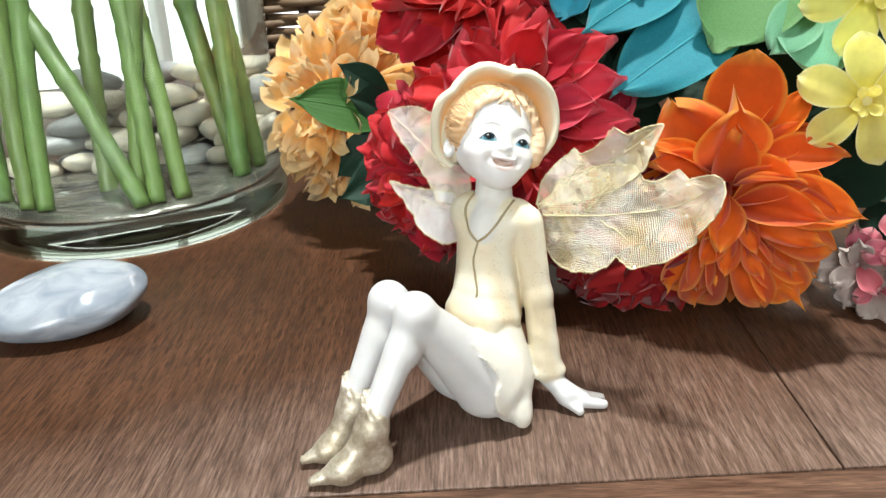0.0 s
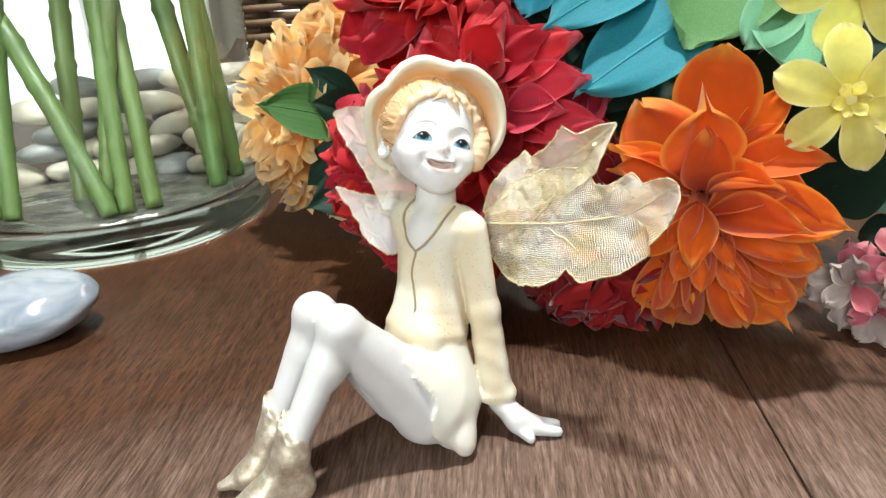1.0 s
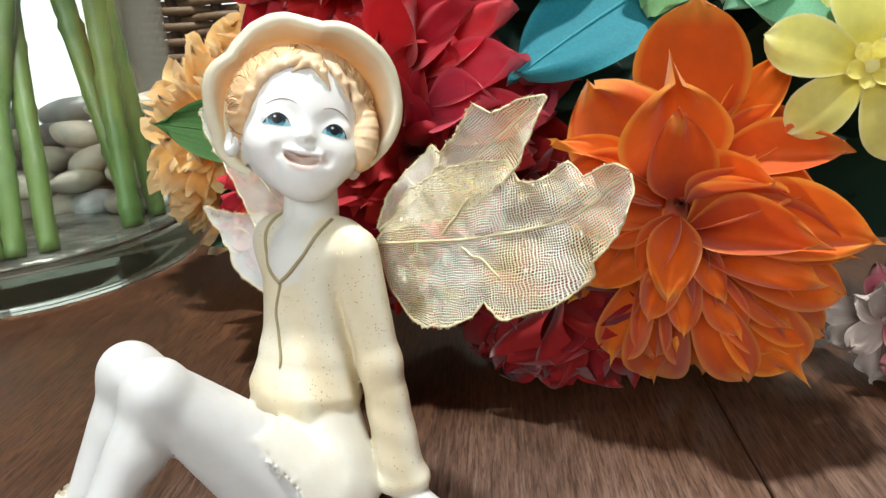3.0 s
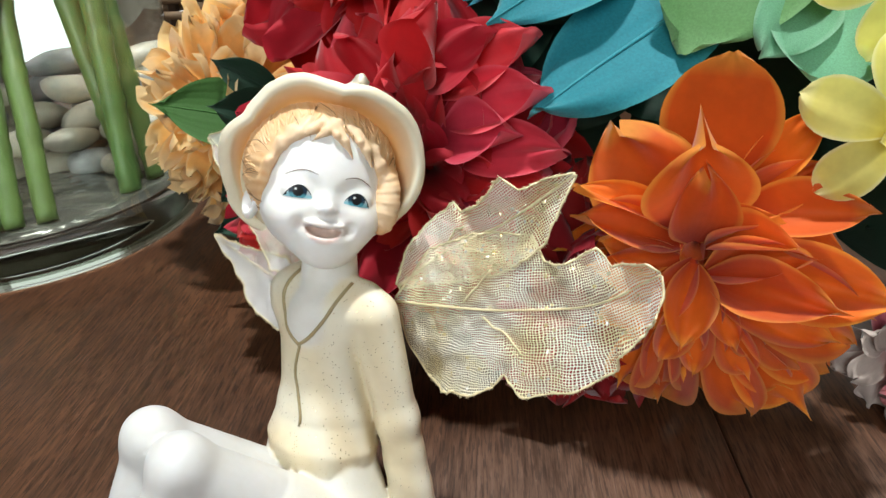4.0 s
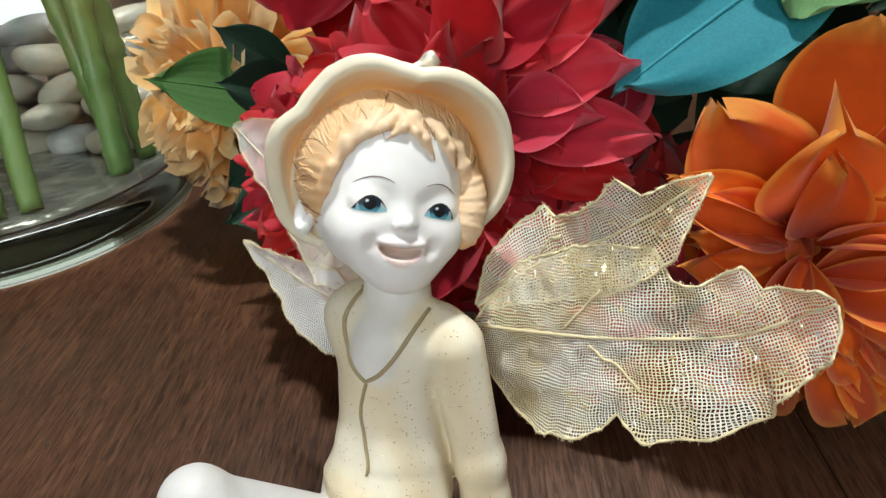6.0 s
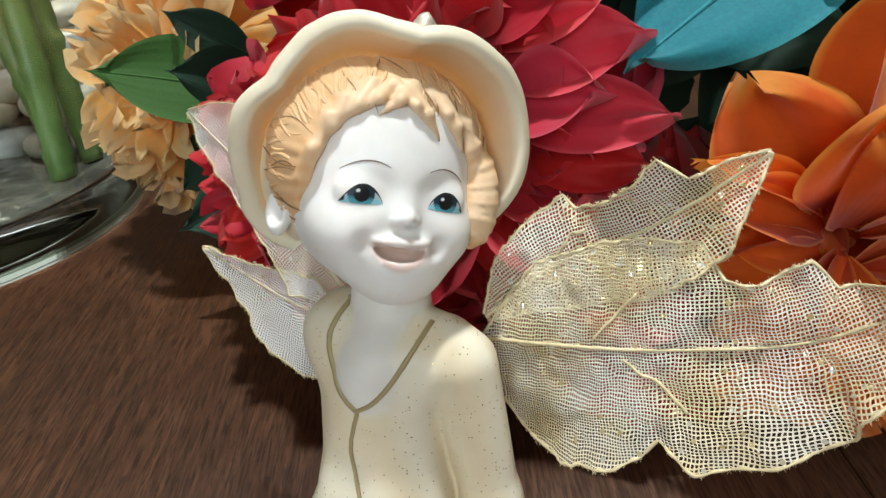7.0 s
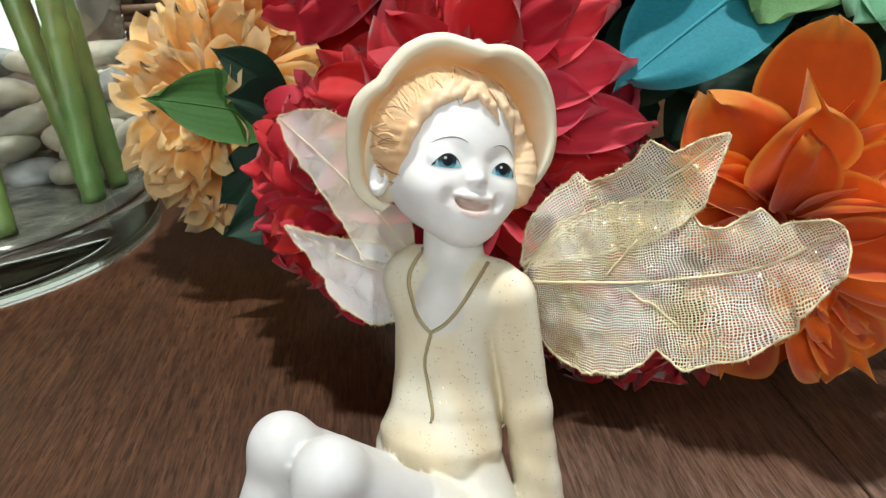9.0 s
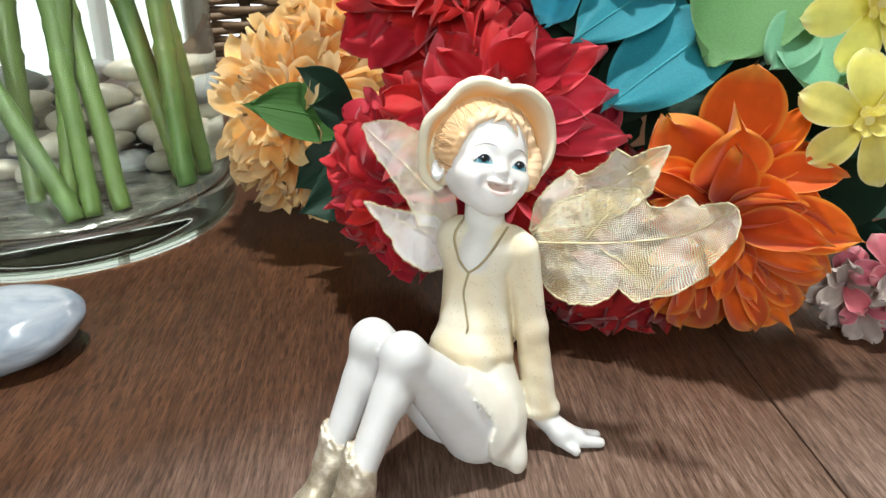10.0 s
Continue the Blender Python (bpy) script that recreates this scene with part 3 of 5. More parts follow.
def pebble_mesh(seed, mat, name="pebble", detail=3, lump=0.16):
    bm = bmesh.new()
    bmesh.ops.create_icosphere(bm, subdivisions=detail, radius=1.0)
    for w in bm.verts:
        d = w.co.normalized()
        w.co = d * (1 + lump * noise.noise(d * 0.9 + Vector((seed * 7.3, 0, 0))) + 0.03 * noise.noise(d * 3 + Vector((0, seed * 3.1, 0))))
    return mesh_of(name, bm, mat)


PEBBLES = [pebble_mesh(i, PEBBLE if i % 3 else PEBBLE_GREY) for i in range(6)]
rnd = random.Random(5)
spots = []
for level, (z, count) in enumerate(((22, 22), (33, 18), (42, 15), (53, 11), (63, 5))):
    tries = 0
    while count and tries < 4000:
        tries += 1
        x, y = rnd.uniform(-52, 52), rnd.uniform(20 + 5 * level, 56)
        if x * x + y * y > 55 ** 2 or any(abs(q[2] - z) < 9 and math.hypot(q[0] - x, q[1] - y) < 14.5 for q in spots):
            continue
        spots.append((x, y, z))
        count -= 1
for i, (x, y, z) in enumerate(spots):
    ob = part("pebble", PEBBLES[i % 6], None)
    ob.matrix_world = Matrix.Translation(v(VX * 1000 + x, VY * 1000 + y, z)) @ pose(0, 0, 0, rnd.uniform(-25, 25), rnd.uniform(-25, 25), rnd.uniform(0, 360)) \
        @ Matrix.Diagonal((rnd.uniform(9, 12) * MM, rnd.uniform(7, 9) * MM, rnd.uniform(5.5, 7) * MM, 1))
    tagged(ob, "smooth beige river pebble heaped in the vase" if i % 6 % 3 else "smooth grey river pebble heaped in the vase", "pebble", "pebbles in the vase")

stone = part("white_stone", pebble_mesh(3, WHITE_STONE, "white_stone", 5, 0.1), None)
stone.matrix_world = Matrix.Translation(v(-124.5, 268, 10.6)) @ pose(0, 0, 0, 4, -3, 24) @ Matrix.Diagonal((28.6 * MM, 21 * MM, 10.7 * MM, 1))
tagged(stone, "polished white marbled stone lying on the table", "stone")


# ---- the figurine: one cast mesh, shaped from blended solids ----
def solid_ball(p, c, r, axes=None):
    q = p - np.array(c, float)
    if axes is not None:
        q = q @ np.array(axes, float).T
    r = np.broadcast_to(np.array(r, float), (3,))
    k0 = np.sqrt(((q / r) ** 2).sum(-1)) + 1e-9
    k1 = np.sqrt(((q / r ** 2) ** 2).sum(-1)) + 1e-9
    return k0 * (k0 - 1) / k1


def solid_limb(p, a, b, ra, rb, flat=None, squash=1.0):
    """A limb from a to b; flat: the direction in which it is squashed."""
    a, b = np.array(a, float), np.array(b, float)
    ab = b - a
    q = p - a
    h = np.clip((q @ ab) / (ab @ ab), 0, 1)
    d = q - h[..., None] * ab
    if flat is not None:
        f = np.array(flat, float)
        f /= np.linalg.norm(f)
        d = d + (d @ f)[..., None] * f * (1 / squash - 1)
    return np.sqrt((d ** 2).sum(-1)) - (ra + (rb - ra) * h)


def melt(a, b, k):
    h = np.clip(0.5 + 0.5 * (b - a) / k, 0, 1)
    return b + (a - b) * h - k * h * (1 - h)


def carve(a, b, k):
    return -melt(-a, b, k)


def skin_of(field, lo, hi, step):
    """Vertices and quads of the surface field = 0 (surface nets), drawn on to the true surface."""
    lo, hi = np.array(lo, float), np.array(hi, float)
    n = np.ceil((hi - lo) / step).astype(int) + 1
    ax = [lo[i] + step * np.arange(n[i]) for i in range(3)]
    grid = np.stack(np.meshgrid(*ax, indexing="ij"), -1)
    f = np.concatenate([field(s) for s in np.array_split(grid, max(1, n[0] // 12))], 0)
    neg = f < 0
    corner = [neg[i:n[0] - 1 + i, j:n[1] - 1 + j, k:n[2] - 1 + k] for i in (0, 1) for j in (0, 1) for k in (0, 1)]
    total = sum(c.astype(int) for c in corner)
    cells = (total > 0) & (total < 8)
    index = -np.ones(cells.shape, int)
    index[cells] = np.arange(cells.sum())
    base = np.argwhere(cells)
    verts = lo + step * (base + 0.5)
    faces = []
    for axis in range(3):
        u, w = (axis + 1) % 3, (axis + 2) % 3
        lower = [slice(None)] * 3
        upper = [slice(None)] * 3
        lower[axis], upper[axis] = slice(0, -1), slice(1, None)
        cross = neg[tuple(lower)] != neg[tuple(upper)]
        e = np.argwhere(cross)
        e = e[(e[:, u] > 0) & (e[:, w] > 0) & (e[:, u] < n[u] - 1) & (e[:, w] < n[w] - 1)]
        du, dw = np.eye(3, dtype=int)[u], np.eye(3, dtype=int)[w]
        quad = np.stack([index[tuple((e - a * du - b * dw).T)] for a, b in ((1, 1), (0, 1), (0, 0), (1, 0))], 1)
        flip = neg[tuple(e.T)]
        quad[~flip] = quad[~flip][:, ::-1]
        faces.append(quad)
    faces = np.concatenate(faces)
    for _ in range(3):
        d = field(verts)
        g = np.stack([field(verts + 0.15 * np.eye(3)[i]) - field(verts - 0.15 * np.eye(3)[i]) for i in range(3)], -1) / 0.3
        verts = verts - np.clip(d / ((g ** 2).sum(-1) + 1e-6), -step, step)[:, None] * g * 0.9
    return verts, faces


# the head's own axes: its left, up and forward
HL = np.array((0.90, 0.31, -0.31))
HL /= np.linalg.norm(HL)
HU = np.array((0.20, 0.38, 0.90))
HU -= HL * (HU @ HL)
HU /= np.linalg.norm(HU)
HF = np.cross(HL, HU)
HEAD = np.array((30.8, 226.0, 78.0))
HAX = np.stack([HL, HU, HF])


def head_world(q):
    return HEAD + np.asarray(q, float) @ HAX


def face_field(q):
    d = solid_ball(q, (0, 3.2, -0.6), (11.0, 11.6, 11.0))
    d = melt(d, solid_ball(q, (0.6, -3.8, 1.2), (10.6, 9.2, 8.8)), 4.0)
    for s in (-1, 1):
        d = melt(d, solid_ball(q, (0.5 + s * 5.3, -5.7, 5.7), (4.2, 4.0, 4.2)), 2.4)
        d = carve(d, solid_ball(q, (s * 4.9, -1.2, 11.6), (3.4, 2.0, 1.7)), 1.8)
        d = melt(d, solid_ball(q, (s * 4.8, -1.5, 8.4), (2.9, 2.0, 1.5)), 0.8)
    d = melt(d, solid_limb(q, (0, -1.0, 8.8), (0, -3.8, 10.4), 0.4, 0.75), 1.6)
    d = melt(d, solid_ball(q, (0, -3.9, 10.85), (0.95, 0.8, 0.95)), 0.7)
    for s in (-1, 1):
        d = melt(d, solid_ball(q, (s * 1.0, -4.25, 10.4), (0.66, 0.58, 0.8)), 0.4)
        d = carve(d, solid_ball(q, (s * 0.7, -4.75, 11.2), (0.42, 0.28, 0.6)), 0.25)
    d = melt(d, solid_ball(q, (0, -7.9, 8.0), (4.2, 3.2, 2.5)), 1.2)
    d = melt(d, solid_ball(q, (1.6, -10.2, 5.4), (5.4, 4.4, 4.4)), 3.0)
    # the laughing mouth: a straight upper edge, a round lower one
    x, y = q[..., 0], q[..., 1]
    d = melt(d, solid_ball(q, (0, -6.7, 9.9), (3.7, 0.8, 1.25)), 0.45)
    m = q - np.stack([0 * x, 0.15 * x ** 2, 0 * x], -1)
    d = melt(d, solid_ball(m, (0, -9.45, 9.5), (2.9, 0.5, 1.15)), 0.35)
    for s in (-1, 1):
        d = carve(d, solid_ball(q, (s * 4.5, -7.2, 10.4), (0.75, 1.1, 0.9)), 1.0)
    gap = np.maximum(solid_ball(q, (0, -7.2, 10.4), (3.3, 1.7, 1.6)), y + 7.22 - 0.02 * x ** 2 + 0.12 * np.cos(1.3 * x))
    d = carve(d, gap, 0.25)
    for s in (-1, 1):
        ear = solid_ball(q, (s * 11.3, -5.3, -1.0), (1.5, 2.9, 2.2))
        ear = carve(ear, solid_ball(q, (s * 12.3, -5.1, 0.2), (1.2, 1.8, 1.3)), 0.5)
        d = melt(d, ear, 0.6)
    return d


def hair_field(q):
    x, y, z = q[..., 0], q[..., 1], q[..., 2]
    ang = np.arctan2(x, y + 2)
    flow = 0.3 * z + 1.6 * np.sin(0.4 * y + 0.5)
    lock = 0.06 * np.sin(ang * 37 + flow) + 0.05 * np.sin(ang * 61 - 1.4 * flow) + 0.10 * np.sin(ang * 11 + 0.7 * flow)
    d = solid_ball(q, (0, 2.5, -1.2), (13.7, 12.7, 12.3)) - lock
    face = solid_ball(q, (0.0, -3.4, 10.2), (11.3, 12.4, 10.6))
    edge = 0.35 * np.sin(ang * 7 + 1.0) + 0.2 * np.sin(ang * 15 + 2.0)
    d = carve(d, face - edge, 1.5)
    d = np.maximum(d, -(y + 6.4 + 0.7 * np.sin(1.1 * x) + 0.28 * x * (x > 0)))
    d = melt(d, solid_ball(q, (11.0, -1.5, 4.6), (3.0, 6.0, 4.0)) - 1.2 * lock, 1.5)
    # pointed locks swept from the crown over the forehead and beside the cheeks
    for x0, y0, x1, y1, r in ((-0.5, 10.4, 3.2, 5.6, 1.0), (-1.8, 10.2, 1.6, 7.2, 0.9), (3.6, 9.8, 7.2, 4.6, 1.1), (2.4, 10.2, 5.6, 6.6, 0.9), (0.2, 10.6, -3.9, 7.5, 1.0),
                              (-2.2, 10.6, -6.0, 7.3, 0.9), (-4.4, 10.2, -7.8, 5.8, 1.0), (-7.2, 8.2, -9.4, 3.0, 1.0), (-8.8, 6.0, -10.2, 0.6, 1.0), (-10.2, 2.4, -11.0, -3.2, 1.1),
                              (7.2, 7.6, 9.3, 2.2, 1.0), (8.8, 5.2, 10.2, -0.6, 1.0), (10.2, 2.0, 10.3, -4.4, 1.0), (11.0, -1.0, 10.6, -6.8, 1.1)):
        y1 -= 0.7
        za = -1.2 + 12.3 * math.sqrt(max(0.02, 1 - (x0 / 13.7) ** 2 - ((y0 - 2.5) / 12.7) ** 2))
        zb = -0.6 + 11.0 * math.sqrt(max(0.02, 1 - (x1 / 11.2) ** 2 - ((y1 - 3.2) / 11.7) ** 2)) + 0.1
        mid = np.array(((x0 + x1) / 2, (y0 + y1) / 2, (za + zb) / 2 + 0.9))
        d = melt(d, solid_limb(q, (x0, y0, za - 0.3), mid, r * 0.8, r * 0.72), 0.45)
        d = melt(d, solid_limb(q, mid, (x1, y1, zb), r * 0.72, 0.12), 0.35)
    return d


def body_fields(p):
    """The cast body by its painted fields."""
    neck = solid_limb(p, (31.4, 226.5, 68.0), (31.0, 222.0, 56.0), 4.8, 5.6)
    neck = melt(neck, solid_ball(p, (29.0, 218.6, 54.0), (5.5, 5.0, 6.5)), 3.0)
    chest = solid_limb(p, (29.8, 222.4, 51.0), (28.6, 219.0, 33.0), 9.2, 9.7, (-0.47, -0.88, 0), 0.88)
    chest = melt(chest, solid_limb(p, (24.4, 226.0, 56.4), (37.4, 219.0, 56.2), 5.3, 5.3), 5.0)
    hem = solid_limb(p, (28.4, 218.6, 34.0), (27.6, 217.4, 29.0), 9.6, 11.3, (-0.47, -0.88, 0), 0.9)
    hem = carve(hem, solid_ball(p, (27.2, 216.0, 21.0), (12.5, 12.5, 6.4)), 0.6)
    tunic = melt(chest, hem, 2.0)
    # the open collar
    tunic = carve(tunic, solid_limb(p, (30.5, 219.0, 69.0), (24.6, 211.6, 52.6), 7.6, 0.9), 0.4)
    sleeve = solid_limb(p, (39.6, 218.1, 55.2), (42.8, 215.6, 34.0), 4.9, 4.1)
    sleeve = melt(sleeve, solid_limb(p, (42.8, 215.6, 34.0), (45.0, 213.0, 13.5), 4.1, 4.7), 2.0)
    cuff = solid_ball(p, (45.4, 212.6, 11.0), (5.6, 4.8, 3.4))
    sleeve = melt(sleeve, cuff, 1.2)
    fold = 0.09 * np.sin(0.9 * p[..., 2] + 0.5 * p[..., 0]) * np.exp(-((p[..., 2] - 22) / 14) ** 2)
    sleeve = sleeve + fold
    tunic = melt(tunic, sleeve, 0.5) + 0.18 * np.sin(0.55 * p[..., 0] + 0.7 * p[..., 1])
    skirt = solid_limb(p, (28.0, 217.0, 28.0), (31.6, 209.6, 11.4), 8.6, 9.4)
    skirt = melt(skirt, solid_limb(p, (32.0, 208.0, 16.0), (35.4, 201.4, 6.6), 6.4, 4.6), 3.0)
    skirt = melt(skirt, solid_limb(p, (33.0, 204.0, 6.4), (37.0, 199.2, 4.0), 4.6, 2.6), 2.5)
    skirt = melt(skirt, solid_limb(p, (19.0, 220.0, 25.0), (17.6, 215.0, 20.0), 3.6, 3.0), 3.0)
    skirt = skirt + 0.35 * np.sin(0.8 * p[..., 0] - 0.45 * p[..., 1] + 0.3 * p[..., 2])
    legs = None
    for hip, knee, ankle, r in (((27.6, 205.4, 12.2), (9.3, 195.4, 40.0), (-2.2, 183.8, 16.0), 1.0), ((20.0, 213.5, 12.6), (1.9, 201.9, 40.4), (-8.4, 193.2, 16.0), 0.96)):
        leg = solid_limb(p, hip, knee, 10.4 * r, 5.0 * r)
        leg = melt(leg, solid_limb(p, knee, ankle, 4.7 * r, 3.5 * r), 2.6)
        leg = melt(leg, solid_ball(p, np.array(knee) + (-0.1, -0.2, 0.8), 4.1 * r), 3.0)
        calf = np.array(knee) * 0.62 + np.array(ankle) * 0.38 + (1.3, 1.0, 0)
        leg = melt(leg, solid_ball(p, calf, 4.3 * r), 2.0)
        legs = leg if legs is None else melt(legs, leg, 0.5)
    legs = melt(legs, solid_ball(p, (27.5, 212.0, 9.6), (11.0, 9.5, 9.4)), 3.0)
    legs = np.maximum(legs, 0.3 - p[..., 2])
    # the skirt's ruffled edge lies over the thigh
    edge = np.interp(p[..., 2], (0, 6, 10, 15, 19.5, 24.2, 28.2, 31.5), (36, 32, 30.6, 29.4, 29.8, 28.0, 25.7, 22.5))
    flap = legs - 1.1 * np.clip((31.0 - p[..., 2]) / 9, 0, 1)
    flap = carve(flap, (p[..., 0] - edge - 0.8 * np.sin(0.38 * p[..., 2] + 0.8)) * 0.8, 0.7)
    flap = np.maximum(flap, p[..., 2] - 30.0)
    skirt = melt(skirt, flap, 1.2)
    boots = None
    for ankle, heel, ball, toe, r in (((-2.8, 183.2, 13.6), (-2.4, 183.4, 4.6), (-10.5, 179.2, 3.9), (-18.2, 176.8, 2.4), 1.0),
                                    ((-9.0, 192.4, 13.6), (-8.8, 192.6, 4.6), (-15.5, 187.8, 3.7), (-22.0, 185.2, 2.4), 0.95)):
        boot = solid_limb(p, np.array(ankle) + (1.9, 2.0, 9.6), ankle, 4.1 * r, 4.2 * r)
        rim = np.array(ankle) + (1.0, 1.0, 6.6)
        wave = 0.5 * np.sin(6 * np.arctan2(p[..., 1] - rim[1], p[..., 0] - rim[0]) + 1)
        boot = np.maximum(boot, (p[..., 2] - rim[2] + 0.8 * (p[..., 0] - rim[0]) - 0.2 * (p[..., 1] - rim[1]) - wave) * 0.75)
        boot = melt(boot, solid_limb(p, ankle, heel, 3.9 * r, 3.7 * r), 1.5)
        boot = melt(boot, solid_limb(p, heel, ball, 3.8 * r, 3.5 * r), 3.0)
        boot = melt(boot, solid_limb(p, ball, toe, 3.5 * r, 1.3 * r), 2.0)
        boot = melt(boot, solid_limb(p, ankle, ball, 3.4 * r, 3.0 * r), 2.5)
        boot = np.maximum(boot, 0.15 - p[..., 2])
        boots = boot if boots is None else np.minimum(boots, boot)
    boots = boots + 0.06 * np.sin(1.9 * p[..., 0] + 1.1 * p[..., 2]) * np.sin(1.4 * p[..., 1])
    hand = solid_limb(p, (46.0, 211.6, 9.0), (50.8, 208.8, 4.8), 3.1, 3.0)
    hand = melt(hand, solid_limb(p, (50.8, 208.8, 4.6), (55.2, 208.6, 3.2), 3.2, 2.6), 1.5)
    hand = melt(hand, solid_limb(p, (54.6, 207.4, 2.9), (61.4, 207.4, 1.7), 2.0, 1.4), 0.7)
    hand = melt(hand, solid_limb(p, (54.6, 209.6, 3.0), (61.0, 210.6, 1.7), 2.0, 1.4), 0.7)
    hand = melt(hand, solid_limb(p, (50.6, 207.2, 3.6), (54.2, 204.6, 1.5), 1.9, 1.3), 0.8)
    hand = np.maximum(hand, 0.1 - p[..., 2])
    return {"neck": neck, "tunic": tunic, "skirt": skirt, "legs": legs, "boots": boots, "hand": hand}


def body_field(p):
    f = body_fields(p)
    d = melt(f["tunic"], f["neck"], 0.35)
    d = np.minimum(d, melt(f["skirt"], f["legs"], 0.5))
    d = melt(d, f["skirt"], 0.6)
    d = np.minimum(d, f["boots"])
    return melt(d, f["hand"], 0.35)


SKIN, OCHRE = (0.63, 0.635, 0.635), (0.70, 0.53, 0.26)
PAINTS = {"neck": (0.74, 0.735, 0.70, 0), "tunic": (0.77, 0.725, 0.585, 1), "skirt": (0.73, 0.715, 0.64, 0.4), "legs": (*SKIN, 0), "boots": (0.5, 0.4, 0.22, 0), "hand": (*SKIN, 0)}
cast = {"verts": [], "faces": [], "paint": [], "slot": [], "uv": [], "count": 0}


def add_cast(verts, faces, paint, slot, uv=None):
    """Joins a piece (in millimetres) to the figurine. paint: rgba for each vertex; slot: its material."""
    k = cast["count"]
    verts = np.asarray(verts, float)
    cast["verts"].append(verts)
    cast["faces"] += [tuple(int(i) + k for i in f) for f in faces]
    paint = np.broadcast_to(np.asarray(paint, float), (len(verts), 4))
    cast["paint"].append(paint)
    cast["slot"] += list(np.broadcast_to(np.asarray(slot, int), (len(faces),)))
    cast["uv"].append(np.zeros((len(verts), 2)) if uv is None else np.asarray(uv, float))
    cast["count"] += len(verts)


# body
bv, bf = skin_of(body_field, (-30, 168, -1), (68, 238, 72), 0.75)
fields = body_fields(bv)
names = list(fields)
dist = np.stack([fields[k] for k in names], -1)
weight = np.exp(-(dist - dist.min(-1, keepdims=True)) / 0.22)
weight /= weight.sum(-1, keepdims=True)
paint = weight @ np.array([PAINTS[k] for k in names])
# ochre glaze in the tunic's folds and along its hem and sleeves
glaze = np.clip(np.sin(0.55 * bv[:, 0] + 0.7 * bv[:, 1]) * 0.5 + 0.35 + 0.5 * np.exp(-((bv[:, 2] - 30) / 5) ** 2), 0, 1) * weight[:, names.index("tunic")] * 0.42
paint[:, :3] = paint[:, :3] * (1 - glaze[:, None]) + np.array(OCHRE) * glaze[:, None]
slots = (weight[:, names.index("boots")] > 0.5)[bf].sum(1) > 2
add_cast(bv, bf, paint, slots.astype(int))

# head and hair
hv, hf = skin_of(face_field, (-14, -17, -14), (14, 17, 15), 0.42)
x, y, z = hv.T
lips = 0.35 * np.exp(-((y + 6.9) / 0.5) ** 2 - (x / 3.6) ** 6) + np.exp(-((y - 0.15 * x ** 2 + 9.45) / 0.42) ** 2 - (x / 3.2) ** 6)
lips = np.clip(lips, 0, 1) * (z > 8)
inside = (x / 3.35) ** 2 + ((y + 7.2) / 1.72) ** 2
mouth = np.clip((1.0 - inside) * 6, 0, 1) * np.clip((-7.1 - y) * 5, 0, 1) * (z > 6.5)
wash = np.exp(-(((np.abs(x) - 4.1) / 0.8) ** 2 + ((y + 7.4) / 1.0) ** 2)) * (z > 5) * 0.4 + np.exp(-((x / 2.2) ** 2 + ((y + 5.0) / 0.35) ** 2)) * (z > 8) * 0.25
paint = np.tile(np.array([0.86, 0.865, 0.86, 0.0]), (len(hv), 1))
blush = np.exp(-(((np.abs(x) - 5.6) / 3.0) ** 2 + ((y + 6) / 3.0) ** 2)) * (z > 4) * 0.12
for amount, tone in ((blush, (0.76, 0.62, 0.56)), (wash, (0.46, 0.36, 0.29)), (mouth, (0.60, 0.45, 0.38)), (mouth * np.clip(np.abs(x) / 1.6 - 1.0, 0, 1), (0.34, 0.23, 0.18)), (mouth * np.clip(1.0 - ((x / 2.0) ** 2 + ((y + 8.6) / 0.75) ** 2), 0, 1), (0.74, 0.58, 0.52)), (lips, (0.74, 0.52, 0.46))):
    paint[:, :3] = paint[:, :3] * (1 - amount[:, None]) + np.array(tone) * amount[:, None]
add_cast(head_world(hv), hf, paint, 0)
hv, hf = skin_of(hair_field, (-16.5, -13, -16), (16.5, 17, 14), 0.36)
ang = np.arctan2(hv[:, 0], hv[:, 1] + 2)
flow = 0.3 * hv[:, 2] + 1.6 * np.sin(0.4 * hv[:, 1] + 0.5)
streak = np.clip(0.6 + 0.25 * np.sin(ang * 31 + flow) + 0.3 * np.sin(ang * 53 - 1.4 * flow), 0, 1)
paint = np.ones((len(hv), 4)) * (0.84, 0.50, 0.25, 0)
paint[:, :3] = np.array((0.80, 0.53, 0.30)) * streak[:, None] + np.array((0.76, 0.45, 0.22)) * (1 - streak[:, None])
# lighter forelocks, and a few brown brush strokes
fore = np.clip((hv[:, 2] - 6.5) / 3, 0, 0.5)[:, None]
paint[:, :3] = paint[:, :3] * (1 - fore) + np.array((0.80, 0.66, 0.48)) * fore
add_cast(head_world(hv), hf, paint, 0)


